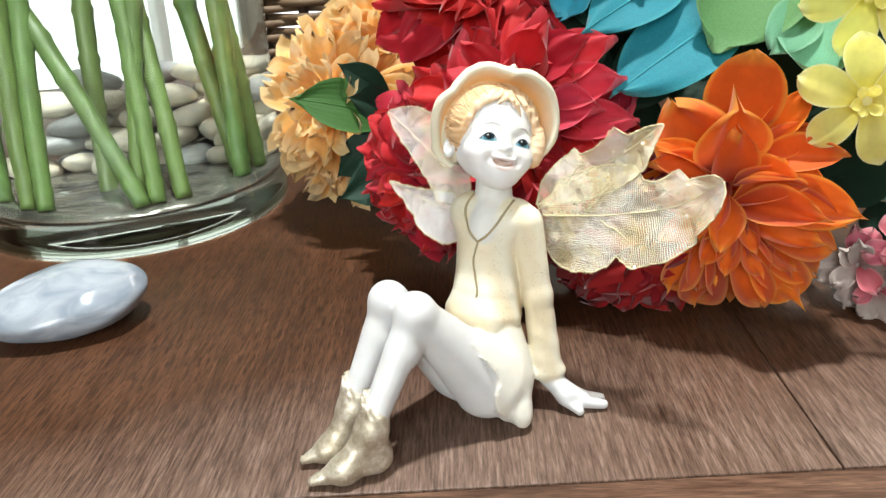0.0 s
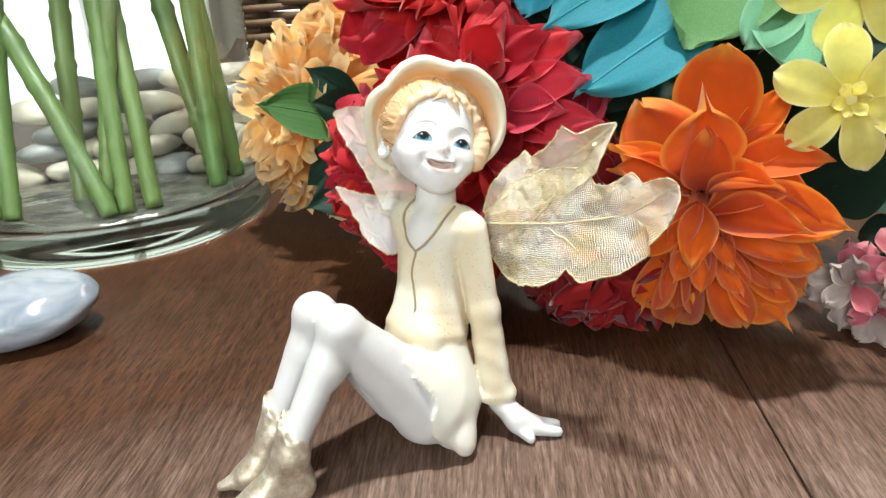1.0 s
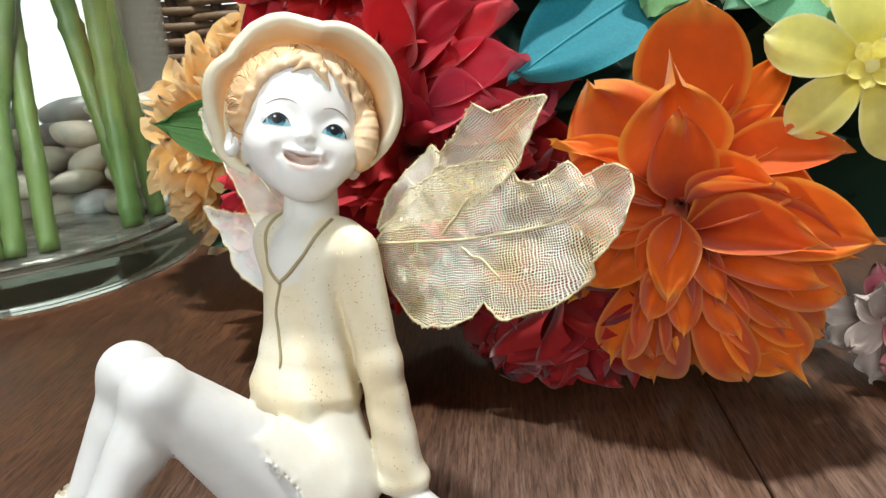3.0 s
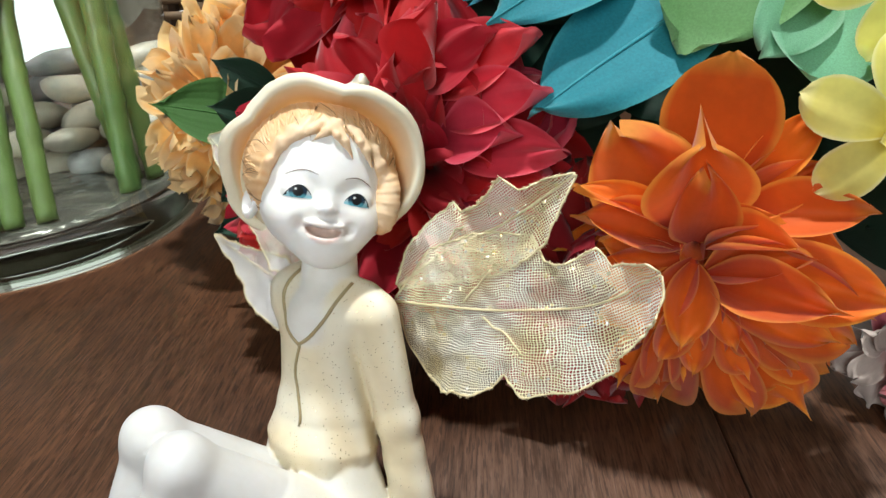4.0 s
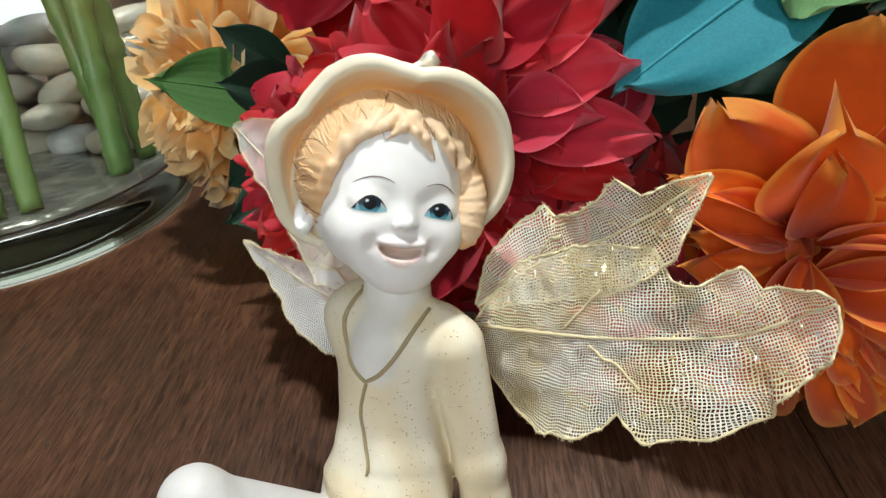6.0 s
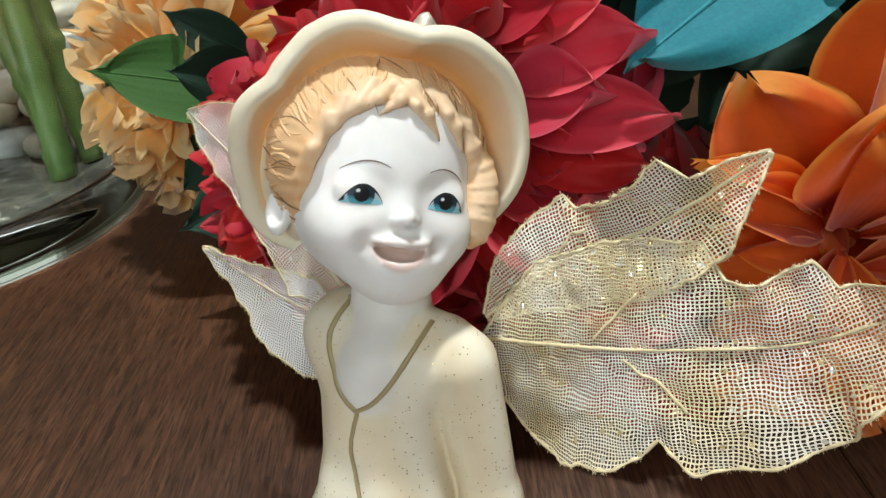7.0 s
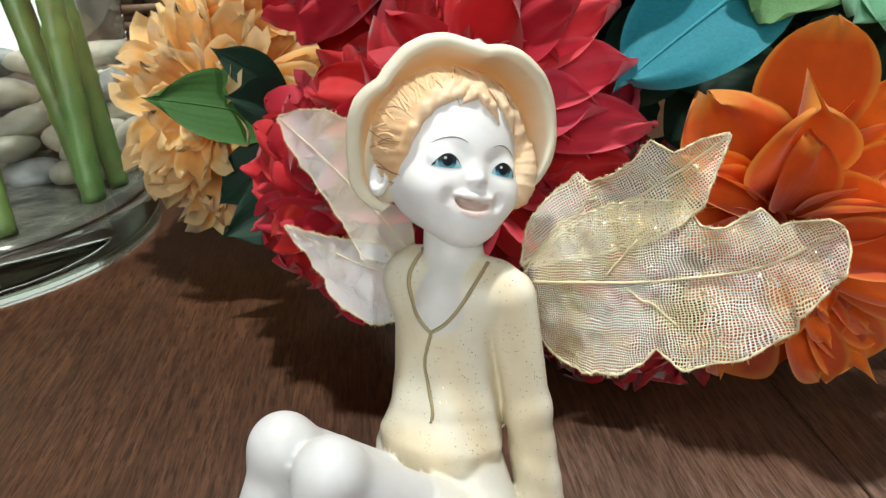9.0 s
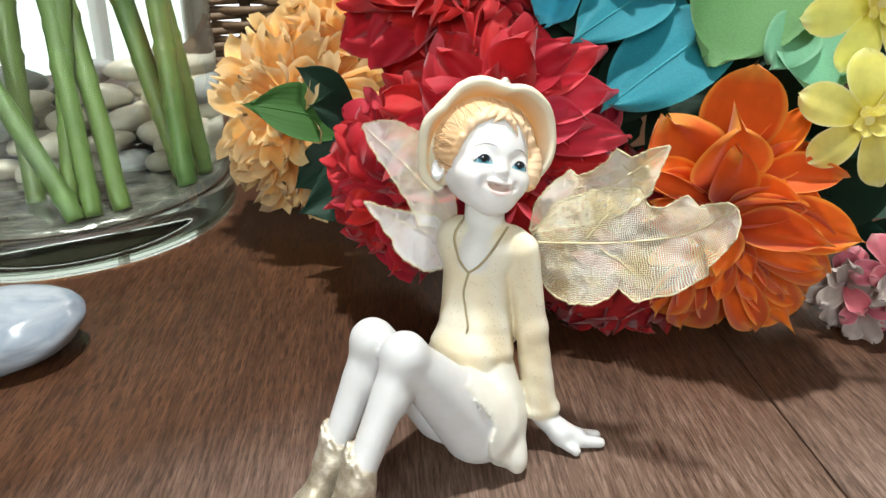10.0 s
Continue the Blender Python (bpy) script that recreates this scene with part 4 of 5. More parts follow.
def hair_strands(count, seed):
    """Fine pointed locks modelled over the hair, from under the brim to the hairline."""
    rnd = random.Random(seed)
    for k in range(count):
        a0 = math.radians(-128 + 256 * (k + rnd.random()) / count)
        line = math.radians(np.interp(abs(math.degrees(a0)), (0, 45, 75, 100, 130), (29, 44, 53, 62, 76)))
        start, stop = line + math.radians(rnd.uniform(16, 44)), line - math.radians(rnd.uniform(0, 8))
        sweep = (1 if a0 > -0.25 else -1) * math.radians(rnd.uniform(14, 32)) * (1 if abs(a0) < 1.2 else 0.35)
        brown = rnd.random() < 0.12
        path = []
        for t in np.linspace(0, 1, 12):
            phi, a = start + (stop - start) * t, a0 + sweep * t ** 1.6 + 0.05 * math.sin(5 * t + k)
            lift = 1.0 + (0.006 if brown else -0.012 + 0.010 * math.sin(math.pi * t))
            lift -= 0.13 * max(0.0, (t - 0.62) / 0.38) ** 1.3 * (0 if brown else 1)
            path.append((13.7 * lift * math.sin(phi) * math.sin(a), 2.5 + 12.7 * lift * math.sin(phi) * math.cos(a), -1.2 + 12.3 * lift * math.cos(phi)))
        t = np.linspace(0, 1, 12)
        radius = 0.07 * np.sin(np.pi * t) + 0.02 if brown else rnd.uniform(0.10, 0.26) * np.sin(np.pi * (0.12 + 0.86 * t)) ** 0.8 + 0.02
        tv, tf = tube_arrays(head_world(path), radius, 7)
        tone = (0.30, 0.17, 0.08) if brown else [(0.80, 0.54, 0.31), (0.79, 0.50, 0.27), (0.77, 0.47, 0.24)][rnd.randrange(3)]
        add_cast(tv, tf, (*tone, 0), 0)


hair_strands(150, 4)


# hat: a soft crown with a rippled brim that frames the face
def hat_pieces():
    cv, cf = skin_of(lambda q: solid_ball(q, (0, 3.0, -4.2), (14.2, 14.6, 13.0)), (-17, -14, -19), (17, 20, 11), 0.9)
    keep = ~((cv[:, 2] > 1.5) | (cv[:, 1] < -9.0))
    cf = [f for f in cf if keep[list(f)].all()]
    add_cast(head_world(cv), cf, (0.80, 0.72, 0.54, 0), 0)
    nt, loop = 120, 22
    verts, paint = [], []
    for i in range(nt + 1):
        th = math.radians(-146 + 292 * i / nt)
        top = 0.5 + 0.5 * math.cos(th)
        ro = 15.6 + 4.6 * top * (1 - top) * 1.1 + 1.3 * (1 - top) + 0.6 * math.exp(-((th + 1.42) / 0.30) ** 2) - 1.0 * math.exp(-((th + 0.85) / 0.3) ** 2) + -0.1 * math.exp(-((th + 0.1) / 0.4) ** 2) - 0.7 * math.exp(-((th - 0.5) / 0.3) ** 2) + 0.5 * math.exp(-((th - 1.2) / 0.4) ** 2) - 3.4 * (1 - top) ** 3 + float(np.interp(math.degrees(th), (-110, -90, -75, -60, -50, -40, -30, -20, -10, 0, 10, 20, 40, 60, 90, 110), (-0.6, -0.1, 0.4, 0.0, 0.9, 1.7, 1.4, 0.6, -0.7, -1.3, -0.7, -0.3, 0.0, -0.4, -0.7, -1.3)))
        ro += float(np.interp(math.degrees(th), (-140, -125, -110, -95, -80, -70, -62, -55, -45, -37, -22, -9, 0, 7, 17, 28, 40, 50, 68, 85, 112), (2.0, 0.6, -0.8, -0.9, -0.6, -0.3, -0.3, 0.2, 0.2, 0.1, 0.5, 0.6, 0.6, 0.8, 1.1, 1.3, 1.2, 0.9, 0.0, -0.2, -0.5)))
        ri = 11.9 + 0.1 * top
        fo = -5.2 + 13.8 * top + 3.0 * math.sin(th) + 0.9 * math.sin(4 * th + 0.8)
        fi = -5.6 + 9.0 * top
        droop = 1 - 0.75 * max(0.0, (abs(th) - 2.0) / 0.55)
        for j in range(loop):
            # a closed section: along the inside out to the rolled rim and back on the outside
            if j < 9:
                s, side = j / 8, -1
            elif j < 13:
                s, side = 1.0, -1 + 2 * (j - 8) / 5
            else:
                s, side = 1 - (j - 13) / 8, 1
            bow = 1.5 * math.sin(math.pi * s)
            r = ri + (ro - ri) * droop * s
            f = fi + (fo - fi) * s ** 1.4 - bow * 0.8
            thick = 0.55 + 0.45 * s
            if 9 <= j < 13:
                r += 0.75 * math.sqrt(max(0, 1 - side * side))
            r += side * thick * 0.75
            f -= side * thick * 0.6
            verts.append((r * math.sin(th), 1.2 + r * math.cos(th), f))
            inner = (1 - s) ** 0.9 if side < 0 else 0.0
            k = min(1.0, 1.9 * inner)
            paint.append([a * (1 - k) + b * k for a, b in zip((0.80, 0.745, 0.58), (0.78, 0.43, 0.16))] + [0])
    faces = []
    for i in range(nt):
        for j in range(loop):
            k = (j + 1) % loop
            faces.append((i * loop + j, i * loop + k, (i + 1) * loop + k, (i + 1) * loop + j))
    faces += [tuple(range(loop)), tuple(nt * loop + j for j in range(loop - 1, -1, -1))]
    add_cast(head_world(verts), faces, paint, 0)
    # a silvered leaf stalk on the crown
    stalk = spline([(3.0, 16.0, -5), (4.4, 18.6, -4.6), (6.4, 20.6, -3.6)], 14)
    tv, tf = tube_arrays(stalk, 2.2 - 1.3 * np.linspace(0, 1, 14) + 0.4 * np.sin(np.linspace(0, 9, 14)), 10, 0.7)
    add_cast(head_world(tv), tf, (0.6, 0.58, 0.52, 0), 1)


hat_pieces()


def on_face(l, u):
    """The face's surface under a point, found along the way it looks."""
    q = np.array([l, u, 16.0])
    for _ in range(60):
        d = float(face_field(q[None])[0])
        if d < 0.01:
            break
        q[2] -= d * 0.8
    return q


def painted_eye(s):
    nu, nv = 44, 24
    verts, paint, faces = [], [], []
    for j in range(nv + 1):
        for i in range(nu + 1):
            a, b = -1 + 2 * i / nu, -1 + 2 * j / nv
            # a drooping outer corner, a high arch and a flat lower edge
            lid = max(0.0, 1 - a * a) ** 0.8
            l = s * 5.0 + a * 2.35
            out = s * a
            low_edge, top_edge = -2.75 - 0.10 * out - 0.12 * lid, -2.75 - 0.10 * out + 2.1 * lid
            u = low_edge + (top_edge - low_edge) * (b + 1) / 2
            q = on_face(l, u) + (0, 0, 0.05)
            verts.append(head_world(q))
            dx, dy = l - s * 5.0 + 0.15, u + 1.75
            rr = dx * dx + dy * dy
            low = min(1.0, max(0.0, (-1.95 - u) / 0.45))
            c = np.array((0.48, 0.58, 0.62)) * (1 - low) + np.array((0.28, 0.58, 0.68)) * low
            if rr < 1.5 ** 2:
                c = np.array((0.008, 0.030, 0.060)) * (1 - 0.75 * low) + np.array((0.10, 0.42, 0.54)) * 0.75 * low
            if rr < 0.9 ** 2:
                c = np.array((0.003, 0.004, 0.006))
            if (dx + 0.45) ** 2 + (dy - 0.3) ** 2 < 0.04:
                c = np.array((0.75, 0.8, 0.82))
            if b > 0.72 - 0.12 * abs(a) or (out > 0.80 and b > -0.5):
                c = np.array((0.012, 0.014, 0.018))
            paint.append((*c, 0))
    for j in range(nv):
        for i in range(nu):
            k = j * (nu + 1) + i
            faces.append((k, k + 1, k + nu + 2, k + nu + 1))
    add_cast(verts, faces, paint, 0)
    brow = [on_face(s * 4.8 + a * 2.5, 1.0 + 0.85 * (1 - a * a) - 0.35 * s * a) + (0, 0, 0.02) for a in np.linspace(-1, 1, 12)]
    tv, tf = tube_arrays(head_world(brow), 0.075 * np.sin(np.linspace(0.2, 2.95, 12)) + 0.015, 5)
    add_cast(tv, tf, (0.16, 0.11, 0.08, 0), 0)


painted_eye(-1)
painted_eye(1)


def on_body(p, toward):
    """The body's surface below a point, found along a direction."""
    q, d = np.array(p, float), np.array(toward, float)
    d /= np.linalg.norm(d)
    for _ in range(80):
        f = float(body_field(q[None])[0])
        if f < 0.01:
            break
        q = q + d * f * 0.7
    return q


def gold_cord(points, radius):
    path = [on_body(q, (0.464, 0.886, 0.0)) for q in spline(points, 46)]
    path = np.array([q for q in path if abs(float(body_field(q[None])[0])) < 0.5])
    gaps = np.linalg.norm(np.diff(path, axis=0), axis=1) > 3.2
    if gaps.any():
        path = path[:int(np.argmax(gaps)) + 1]
    tv, tf = tube_arrays(path, radius, 6)
    add_cast(tv, tf, (0.36, 0.29, 0.15, 0), 0)


BACK = np.array((0.464, 0.886, 0.0)) * 14
for points, radius in (([(25.9, 214.4, 51.2), (23.2, 216.0, 54.8), (22.6, 219.0, 58.8), (25.0, 222.0, 62.6)], 0.42),
                       ([(25.9, 214.4, 51.2), (29.6, 214.8, 53.8), (33.6, 216.4, 58.2), (37.4, 219.5, 62.8)], 0.36),
                       ([(25.9, 214.4, 51.2), (24.4, 213.5, 46.0), (25.0, 212.5, 42.0), (26.2, 212.0, 38.0), (25.6, 211.8, 34.0), (26.6, 211.2, 30.2)], 0.32)):
    gold_cord([np.array(q) - BACK for q in points], radius)


# wings: gauze leaves on gold wire, four of them
def leaf_wing(vein, upper, lower, up_dir, ripple, seed, tone=(0.86, 0.84, 0.76, 0.0)):
    """A leaf of gauze. vein: points from root to tip; upper and lower: half widths along it (with teeth); up_dir: across the vein."""
    ns, nw = 180, 24
    c = spline(vein, ns)
    s = np.linspace(0, 1, ns)
    tang = np.gradient(c, axis=0)
    tang /= np.linalg.norm(tang, axis=1)[:, None]
    across = np.array(up_dir, float)[None] - tang * (tang @ np.array(up_dir, float))[:, None]
    across /= np.linalg.norm(across, axis=1)[:, None]
    normal = np.cross(tang, across)
    length = np.linalg.norm(np.diff(c, axis=0), axis=1).sum()
    for side, prof in ((1, upper), (-1, lower)):
        if prof is None:
            continue
        ks, kw, kn = np.array(prof, float).T
        w = np.interp(s, ks, kw)
        # small bites between the teeth of the rim
        w = w - np.minimum(0.5, 0.12 * w) * np.abs(np.array([noise.noise((seed * 3.1, 26 * u, side)) for u in s])) * np.clip(12 * (1 - s), 0, 1)
        rise = np.interp(s, ks, kn)
        verts, uv = [], []
        for i in range(ns):
            for j in range(nw + 1):
                t = j / nw
                wave = ripple * t * (0.7 * math.sin(9 * s[i] + 3.5 * t + seed) + 0.4 * math.sin(17 * s[i] + seed * 2) + 0.9 * s[i] * math.sin(46 * s[i] + 2 * t) * t) + (0.9 * noise.noise((0.2 * length * s[i], 0.2 * w[i] * t, seed)) + 0.4 * noise.noise((0.5 * length * s[i], 0.45 * w[i] * t, seed + 4))) * min(1, 8 * t) * min(1, 1.4 * ripple)
                q = c[i] + side * across[i] * w[i] * t + normal[i] * (wave + rise[i] * t ** 1.3)
                verts.append(q)
                uv.append((s[i] * length, side * w[i] * t))
        faces = []
        for i in range(ns - 1):
            for j in range(nw):
                k = i * (nw + 1) + j
                faces.append((k, k + nw + 1, k + nw + 2, k + 1) if side > 0 else (k, k + 1, k + nw + 2, k + nw + 1))
        add_cast(verts, faces, tone, 2, uv)
        rim = np.array(verts).reshape(ns, nw + 1, 3)[:, -1]
        tv, tf = tube_arrays(rim, (0.20 + 0.07 * np.sin(np.arange(ns) * 0.9)) * (0.6 if tone[3] else 1.0), 6)
        add_cast(tv, tf, (0.6, 0.5, 0.25, 0), 3)
        # frayed thread ends along the rim
        fray = random.Random(int(seed * 10) + side)
        sheet = np.array(verts).reshape(ns, nw + 1, 3)
        for i in range(3, ns - 3):
            for _ in range(2):
                k = i + fray.random()
                a = sheet[i, -1] + (sheet[i + 1, -1] - sheet[i, -1]) * (k - i)
                out = sheet[i, -1] - sheet[i, -3]
                out = out / (np.linalg.norm(out) + 1e-6) + np.array([fray.uniform(-0.5, 0.5) for _ in range(3)])
                tv, tf = tube_arrays([a, a + out * fray.uniform(0.12, 0.5)], 0.045, 3)
                add_cast(tv, tf, (0.8, 0.75, 0.6, 0), 3)
        for a in () if tone[3] else (0.33,) if side > 0 else (0.42,):
            i0 = int(a * ns)
            rib = [np.array(verts).reshape(ns, nw + 1, 3)[min(ns - 1, i0 + int(k * 2.2)), 2 + k] + 0.12 * normal[i0] for k in range(0, 12)]
            tv, tf = tube_arrays(rib, 0.2, 6)
            add_cast(tv, tf, (0.6, 0.5, 0.25, 0), 3)
    tv, tf = tube_arrays(c, (0.26 - 0.10 * s) * (0.6 if tone[3] else 1.0), 8)
    add_cast(tv, tf, (0.6, 0.5, 0.25, 0), 3)


# profile rows: place along the vein, half width, rise of the rim out of the plane
# the wide leaf, folded along its vein
leaf_wing([(43.0, 223.5, 55.0), (53.0, 218.5, 56.5), (63.2, 214.3, 58.0), (77.5, 208.0, 62.4), (86.6, 202.0, 70.9)],
          [(0, 0.5, 0), (0.06, 5.0, -3), (0.15, 9.5, -4), (0.36, 12.7, -5), (0.5, 13.0, -4), (0.60, 12.2, -3), (0.635, 8.3, -1.3), (0.70, 7.4, -1), (0.79, 8.2, -2.4), (0.83, 8.1, -2.9), (0.855, 4.4, -1.4), (0.94, 3.4, -0.5), (0.98, 2.4, 0), (1, 0.3, 0)],
          [(0, 0.5, 0), (0.03, 9.0, 0), (0.08, 13.4, 0), (0.15, 14.8, 2), (0.23, 14.9, 4), (0.38, 14.4, 4.5), (0.45, 13.2, 4), (0.49, 10.8, 3.5), (0.52, 11.8, 5), (0.56, 13.9, 6.2), (0.68, 12.6, 5.6), (0.785, 10.0, 4.7), (0.80, 8.0, 4.5), (0.88, 6.8, 4.4), (0.95, 5.2, 3), (0.985, 3.0, 1), (1, 0.3, 0)],
          (-0.35, 0.25, 1.0), 0.8, 1.0)
# the pointed leaf above it
leaf_wing([(43.5, 225.5, 57.0), (53.0, 226.0, 64.0), (64.0, 220.5, 72.0), (75.4, 218.2, 81.3)],
          [(0, 0.5, 0), (0.16, 5.0, -3), (0.34, 6.6, -4), (0.42, 7.2, -4.3), (0.44, 4.9, -3.3), (0.55, 5.0, -1), (0.66, 5.8, 1), (0.77, 7.4, 2), (0.81, 3.4, 2), (0.92, 2.2, 1), (1, 0.2, 0)],
          [(0, 0.5, 0), (0.3, 6.0, 1), (0.6, 7.5, 3), (0.78, 6.4, 3.4), (0.88, 3.4, 1.5), (1, 0.2, 0)],
          (-0.55, 0.3, 0.8), 0.5, 3.0)
# the pair on the other side
SILVER = (0.86, 0.86, 0.85, 0.09)
leaf_wing([(25.0, 233.0, 56.0), (18.0, 240.0, 64.0), (9.0, 248.0, 72.0), (0.2, 256.0, 78.6)],
          [(0, 0.5, 0), (0.3, 8.0, 0), (0.6, 10.0, 0), (0.8, 7.6, 0), (0.92, 4.0, 0), (1, 0.3, 0)],
          [(0, 0.5, 0), (0.2, 9.0, 0), (0.4, 7.0, 0), (0.55, 6.0, 0), (0.75, 4.4, 0), (0.9, 2.6, 0), (0.95, 1.2, 0), (1, 0.3, 0)],
          (0.75, -0.3, 0.5), 0.25, 5.0, (0.84, 0.84, 0.83, 0.02))
leaf_wing([(25.0, 231.0, 54.0), (17.0, 237.0, 53.0), (9.0, 243.5, 54.4), (-0.4, 250.0, 57.8)],
          [(0, 0.5, 0), (0.25, 5.5, 0), (0.5, 4.4, 0), (0.8, 1.8, 0), (1, 0.2, 0)],
          [(0, 0.5, 0), (0.15, 9.0, -1), (0.3, 11.0, -1), (0.5, 9.6, -1), (0.6, 8.0, -1), (0.65, 5.6, -1), (0.75, 5.0, 0), (0.82, 3.0, 0), (0.93, 1.8, 0), (1, 0.2, 0)],
          (0.2, 0.1, 1.0), 0.25, 7.0, SILVER)

me = bpy.data.meshes.new("fairy_figurine")
me.from_pydata([tuple(map(float, w)) for w in np.concatenate(cast["verts"]) * MM], [], cast["faces"])
for m in (RESIN, GOLD, GAUZE, WIRE):
    me.materials.append(m)
me.polygons.foreach_set("material_index", [int(k) for k in cast["slot"]])
paint = me.color_attributes.new("paint", "FLOAT_COLOR", "POINT")
paint.data.foreach_set("color", np.concatenate(cast["paint"]).astype(np.float32).ravel())
layer = me.uv_layers.new(name="petal")
loops = np.zeros(len(me.loops), dtype=np.int32)
me.loops.foreach_get("vertex_index", loops)
layer.data.foreach_set("uv", np.concatenate(cast["uv"])[loops].astype(np.float32).ravel())
me.validate()
smooth(me)
tagged(new("fairy_figurine", me), "white seated fairy figurine in cream tunic and hat, gauze leaf wings", "figurine")


# ---- silk flowers ----
def petal_mesh(name, mat, length, width, cup=0.25, curl=0.3, tip=0.35, ruffle=0.05, teeth=0, seed=0, belly=0.55, point=0.0, nu=12, nv=9, sharp=0.15, rib=0.025, bite=1.0):
    """A petal along +y, in millimetres: cup bends the sides up, curl bends the tip back, teeth notch the rim, point draws out the tip."""
    rnd = random.Random(seed)
    ph = [rnd.uniform(0, 6.28) for _ in range(4)]
    verts, uv, faces = [], [], []
    for j in range(nu):
        t = 1 - (1 - j / (nu - 1)) ** 1.3
        for i in range(nv):
            s = -1 + 2 * i / (nv - 1)
            if t < belly:
                w = 0.2 + 0.8 * math.sin(math.pi / 2 * t / belly) ** 0.9
            else:
                w = max(0.03, 1 - ((t - belly) / (1.004 - belly)) ** 2) ** (0.5 + 0.6 * sharp)
            w *= width / 2
            reach = t * (1 - tip * 0.12 * s * s * t ** 2)
            reach += point * math.exp(-(s / 0.3) ** 2) * t ** 8
            if teeth:
                reach += bite * 0.06 * t ** 5 * math.sin(teeth * s * 3.1 + ph[3]) + bite * 0.03 * t ** 5 * math.sin(teeth * 2.3 * s + ph[1])
            x = s * w * (1 - 0.12 * cup * abs(s))
            y = reach * length
            z = cup * width * (s * s) * (0.25 + 0.5 * t) * math.sin(math.pi * min(1, t * 0.9 + 0.1))
            z += -curl * length * (t ** 2.2) * 0.5 + 0.10 * length * math.sin(math.pi * t) * (0.4 + curl)
            z += ruffle * width * t * t * (math.sin(3.2 * s + ph[0] + 2 * t) + 0.6 * math.sin(6.1 * s + ph[1])) + 0.02 * width * math.sin(4 * t + ph[2])
            z -= rib * width * math.exp(-(s / 0.16) ** 2) * math.sin(math.pi * t)
            verts.append((x * MM, y * MM, z * MM))
            uv.append(((s + 1) / 2, t))
    for j in range(nu - 1):
        for i in range(nv - 1):
            k = j * nv + i
            faces.append((k, k + 1, k + nv + 1, k + nv))
    me = mesh_from(name, verts, faces, mat)
    layer = me.uv_layers.new(name="petal")
    for loop in me.loops:
        layer.data[loop.index].uv = uv[loop.vertex_index]
    return me


def facing(centre, way, spin=0.0):
    """A pose at centre (millimetres) whose z looks along way."""
    return Matrix.Translation(v(*centre)) @ Vector(way).to_track_quat("Z", "Y").to_matrix().to_4x4() @ pose(0, 0, 0, 0, 0, spin)


def bloom(name, centre, way, rings, label, category, seed=1, spin=0.0, group="", core=None, jitter=8.0, extra=(), bare=(99, 0)):
    """A flower head. rings: (count, opening from the axis in degrees, start radius, start height, scale, petal meshes)."""
    rnd = random.Random(seed)
    flower = new(name)
    flower.matrix_world = facing(centre, way, spin)
    tagged(flower, label, category, group)
    for k, (count, opening, r0, z0, size, meshes) in enumerate(rings):
        for i in range(count):
            az = 360 * (i + 0.5 * (k % 2)) / count + rnd.uniform(-1, 1) * jitter * 1.5
            # the outer rings may leave their top bare
            if k >= bare[0] and abs((az + spin + 180) % 360 - 180) < bare[1]:
                continue
            petal = part("petal", meshes[(i + rnd.randrange(3)) % len(meshes)], None, flower)
            f = size * rnd.uniform(0.88, 1.1)
            petal.matrix_local = pose(0, 0, 0, 0, 0, az) @ Matrix.Translation(v(0, r0, z0 + rnd.uniform(-1, 1))) \
                @ pose(0, 0, 0, 90 - opening + rnd.uniform(-1, 1) * jitter, rnd.uniform(-1, 1) * jitter * 1.6, rnd.uniform(-1, 1) * jitter) @ Matrix.Diagonal((f, f, f, 1))
    for az, opening, r0, z0, size, mesh in extra:
        petal = part("petal", mesh, None, flower)
        petal.matrix_local = pose(0, 0, 0, 0, 0, az - spin) @ Matrix.Translation(v(0, r0, z0)) @ pose(0, 0, 0, 90 - opening) @ Matrix.Diagonal((size, size, size, 1))
    if core:
        mat, r, h = core
        part("flower_centre", lathe_bm([(0, -2 * MM), (r * MM, -1 * MM), (r * MM, h * 0.4 * MM), (r * 0.6 * MM, h * MM), (0, h * MM)], 16), mat, flower)
    return flower


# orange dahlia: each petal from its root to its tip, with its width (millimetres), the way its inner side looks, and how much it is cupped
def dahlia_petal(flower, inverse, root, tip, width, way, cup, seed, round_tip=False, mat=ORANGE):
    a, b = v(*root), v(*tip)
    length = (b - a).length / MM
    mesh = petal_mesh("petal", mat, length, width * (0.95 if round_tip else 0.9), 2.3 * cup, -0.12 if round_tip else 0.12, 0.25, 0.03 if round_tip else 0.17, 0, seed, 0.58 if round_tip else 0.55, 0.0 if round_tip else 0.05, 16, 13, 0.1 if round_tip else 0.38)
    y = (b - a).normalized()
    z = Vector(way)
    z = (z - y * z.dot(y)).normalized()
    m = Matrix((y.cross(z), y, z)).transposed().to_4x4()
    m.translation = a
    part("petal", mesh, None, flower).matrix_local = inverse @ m


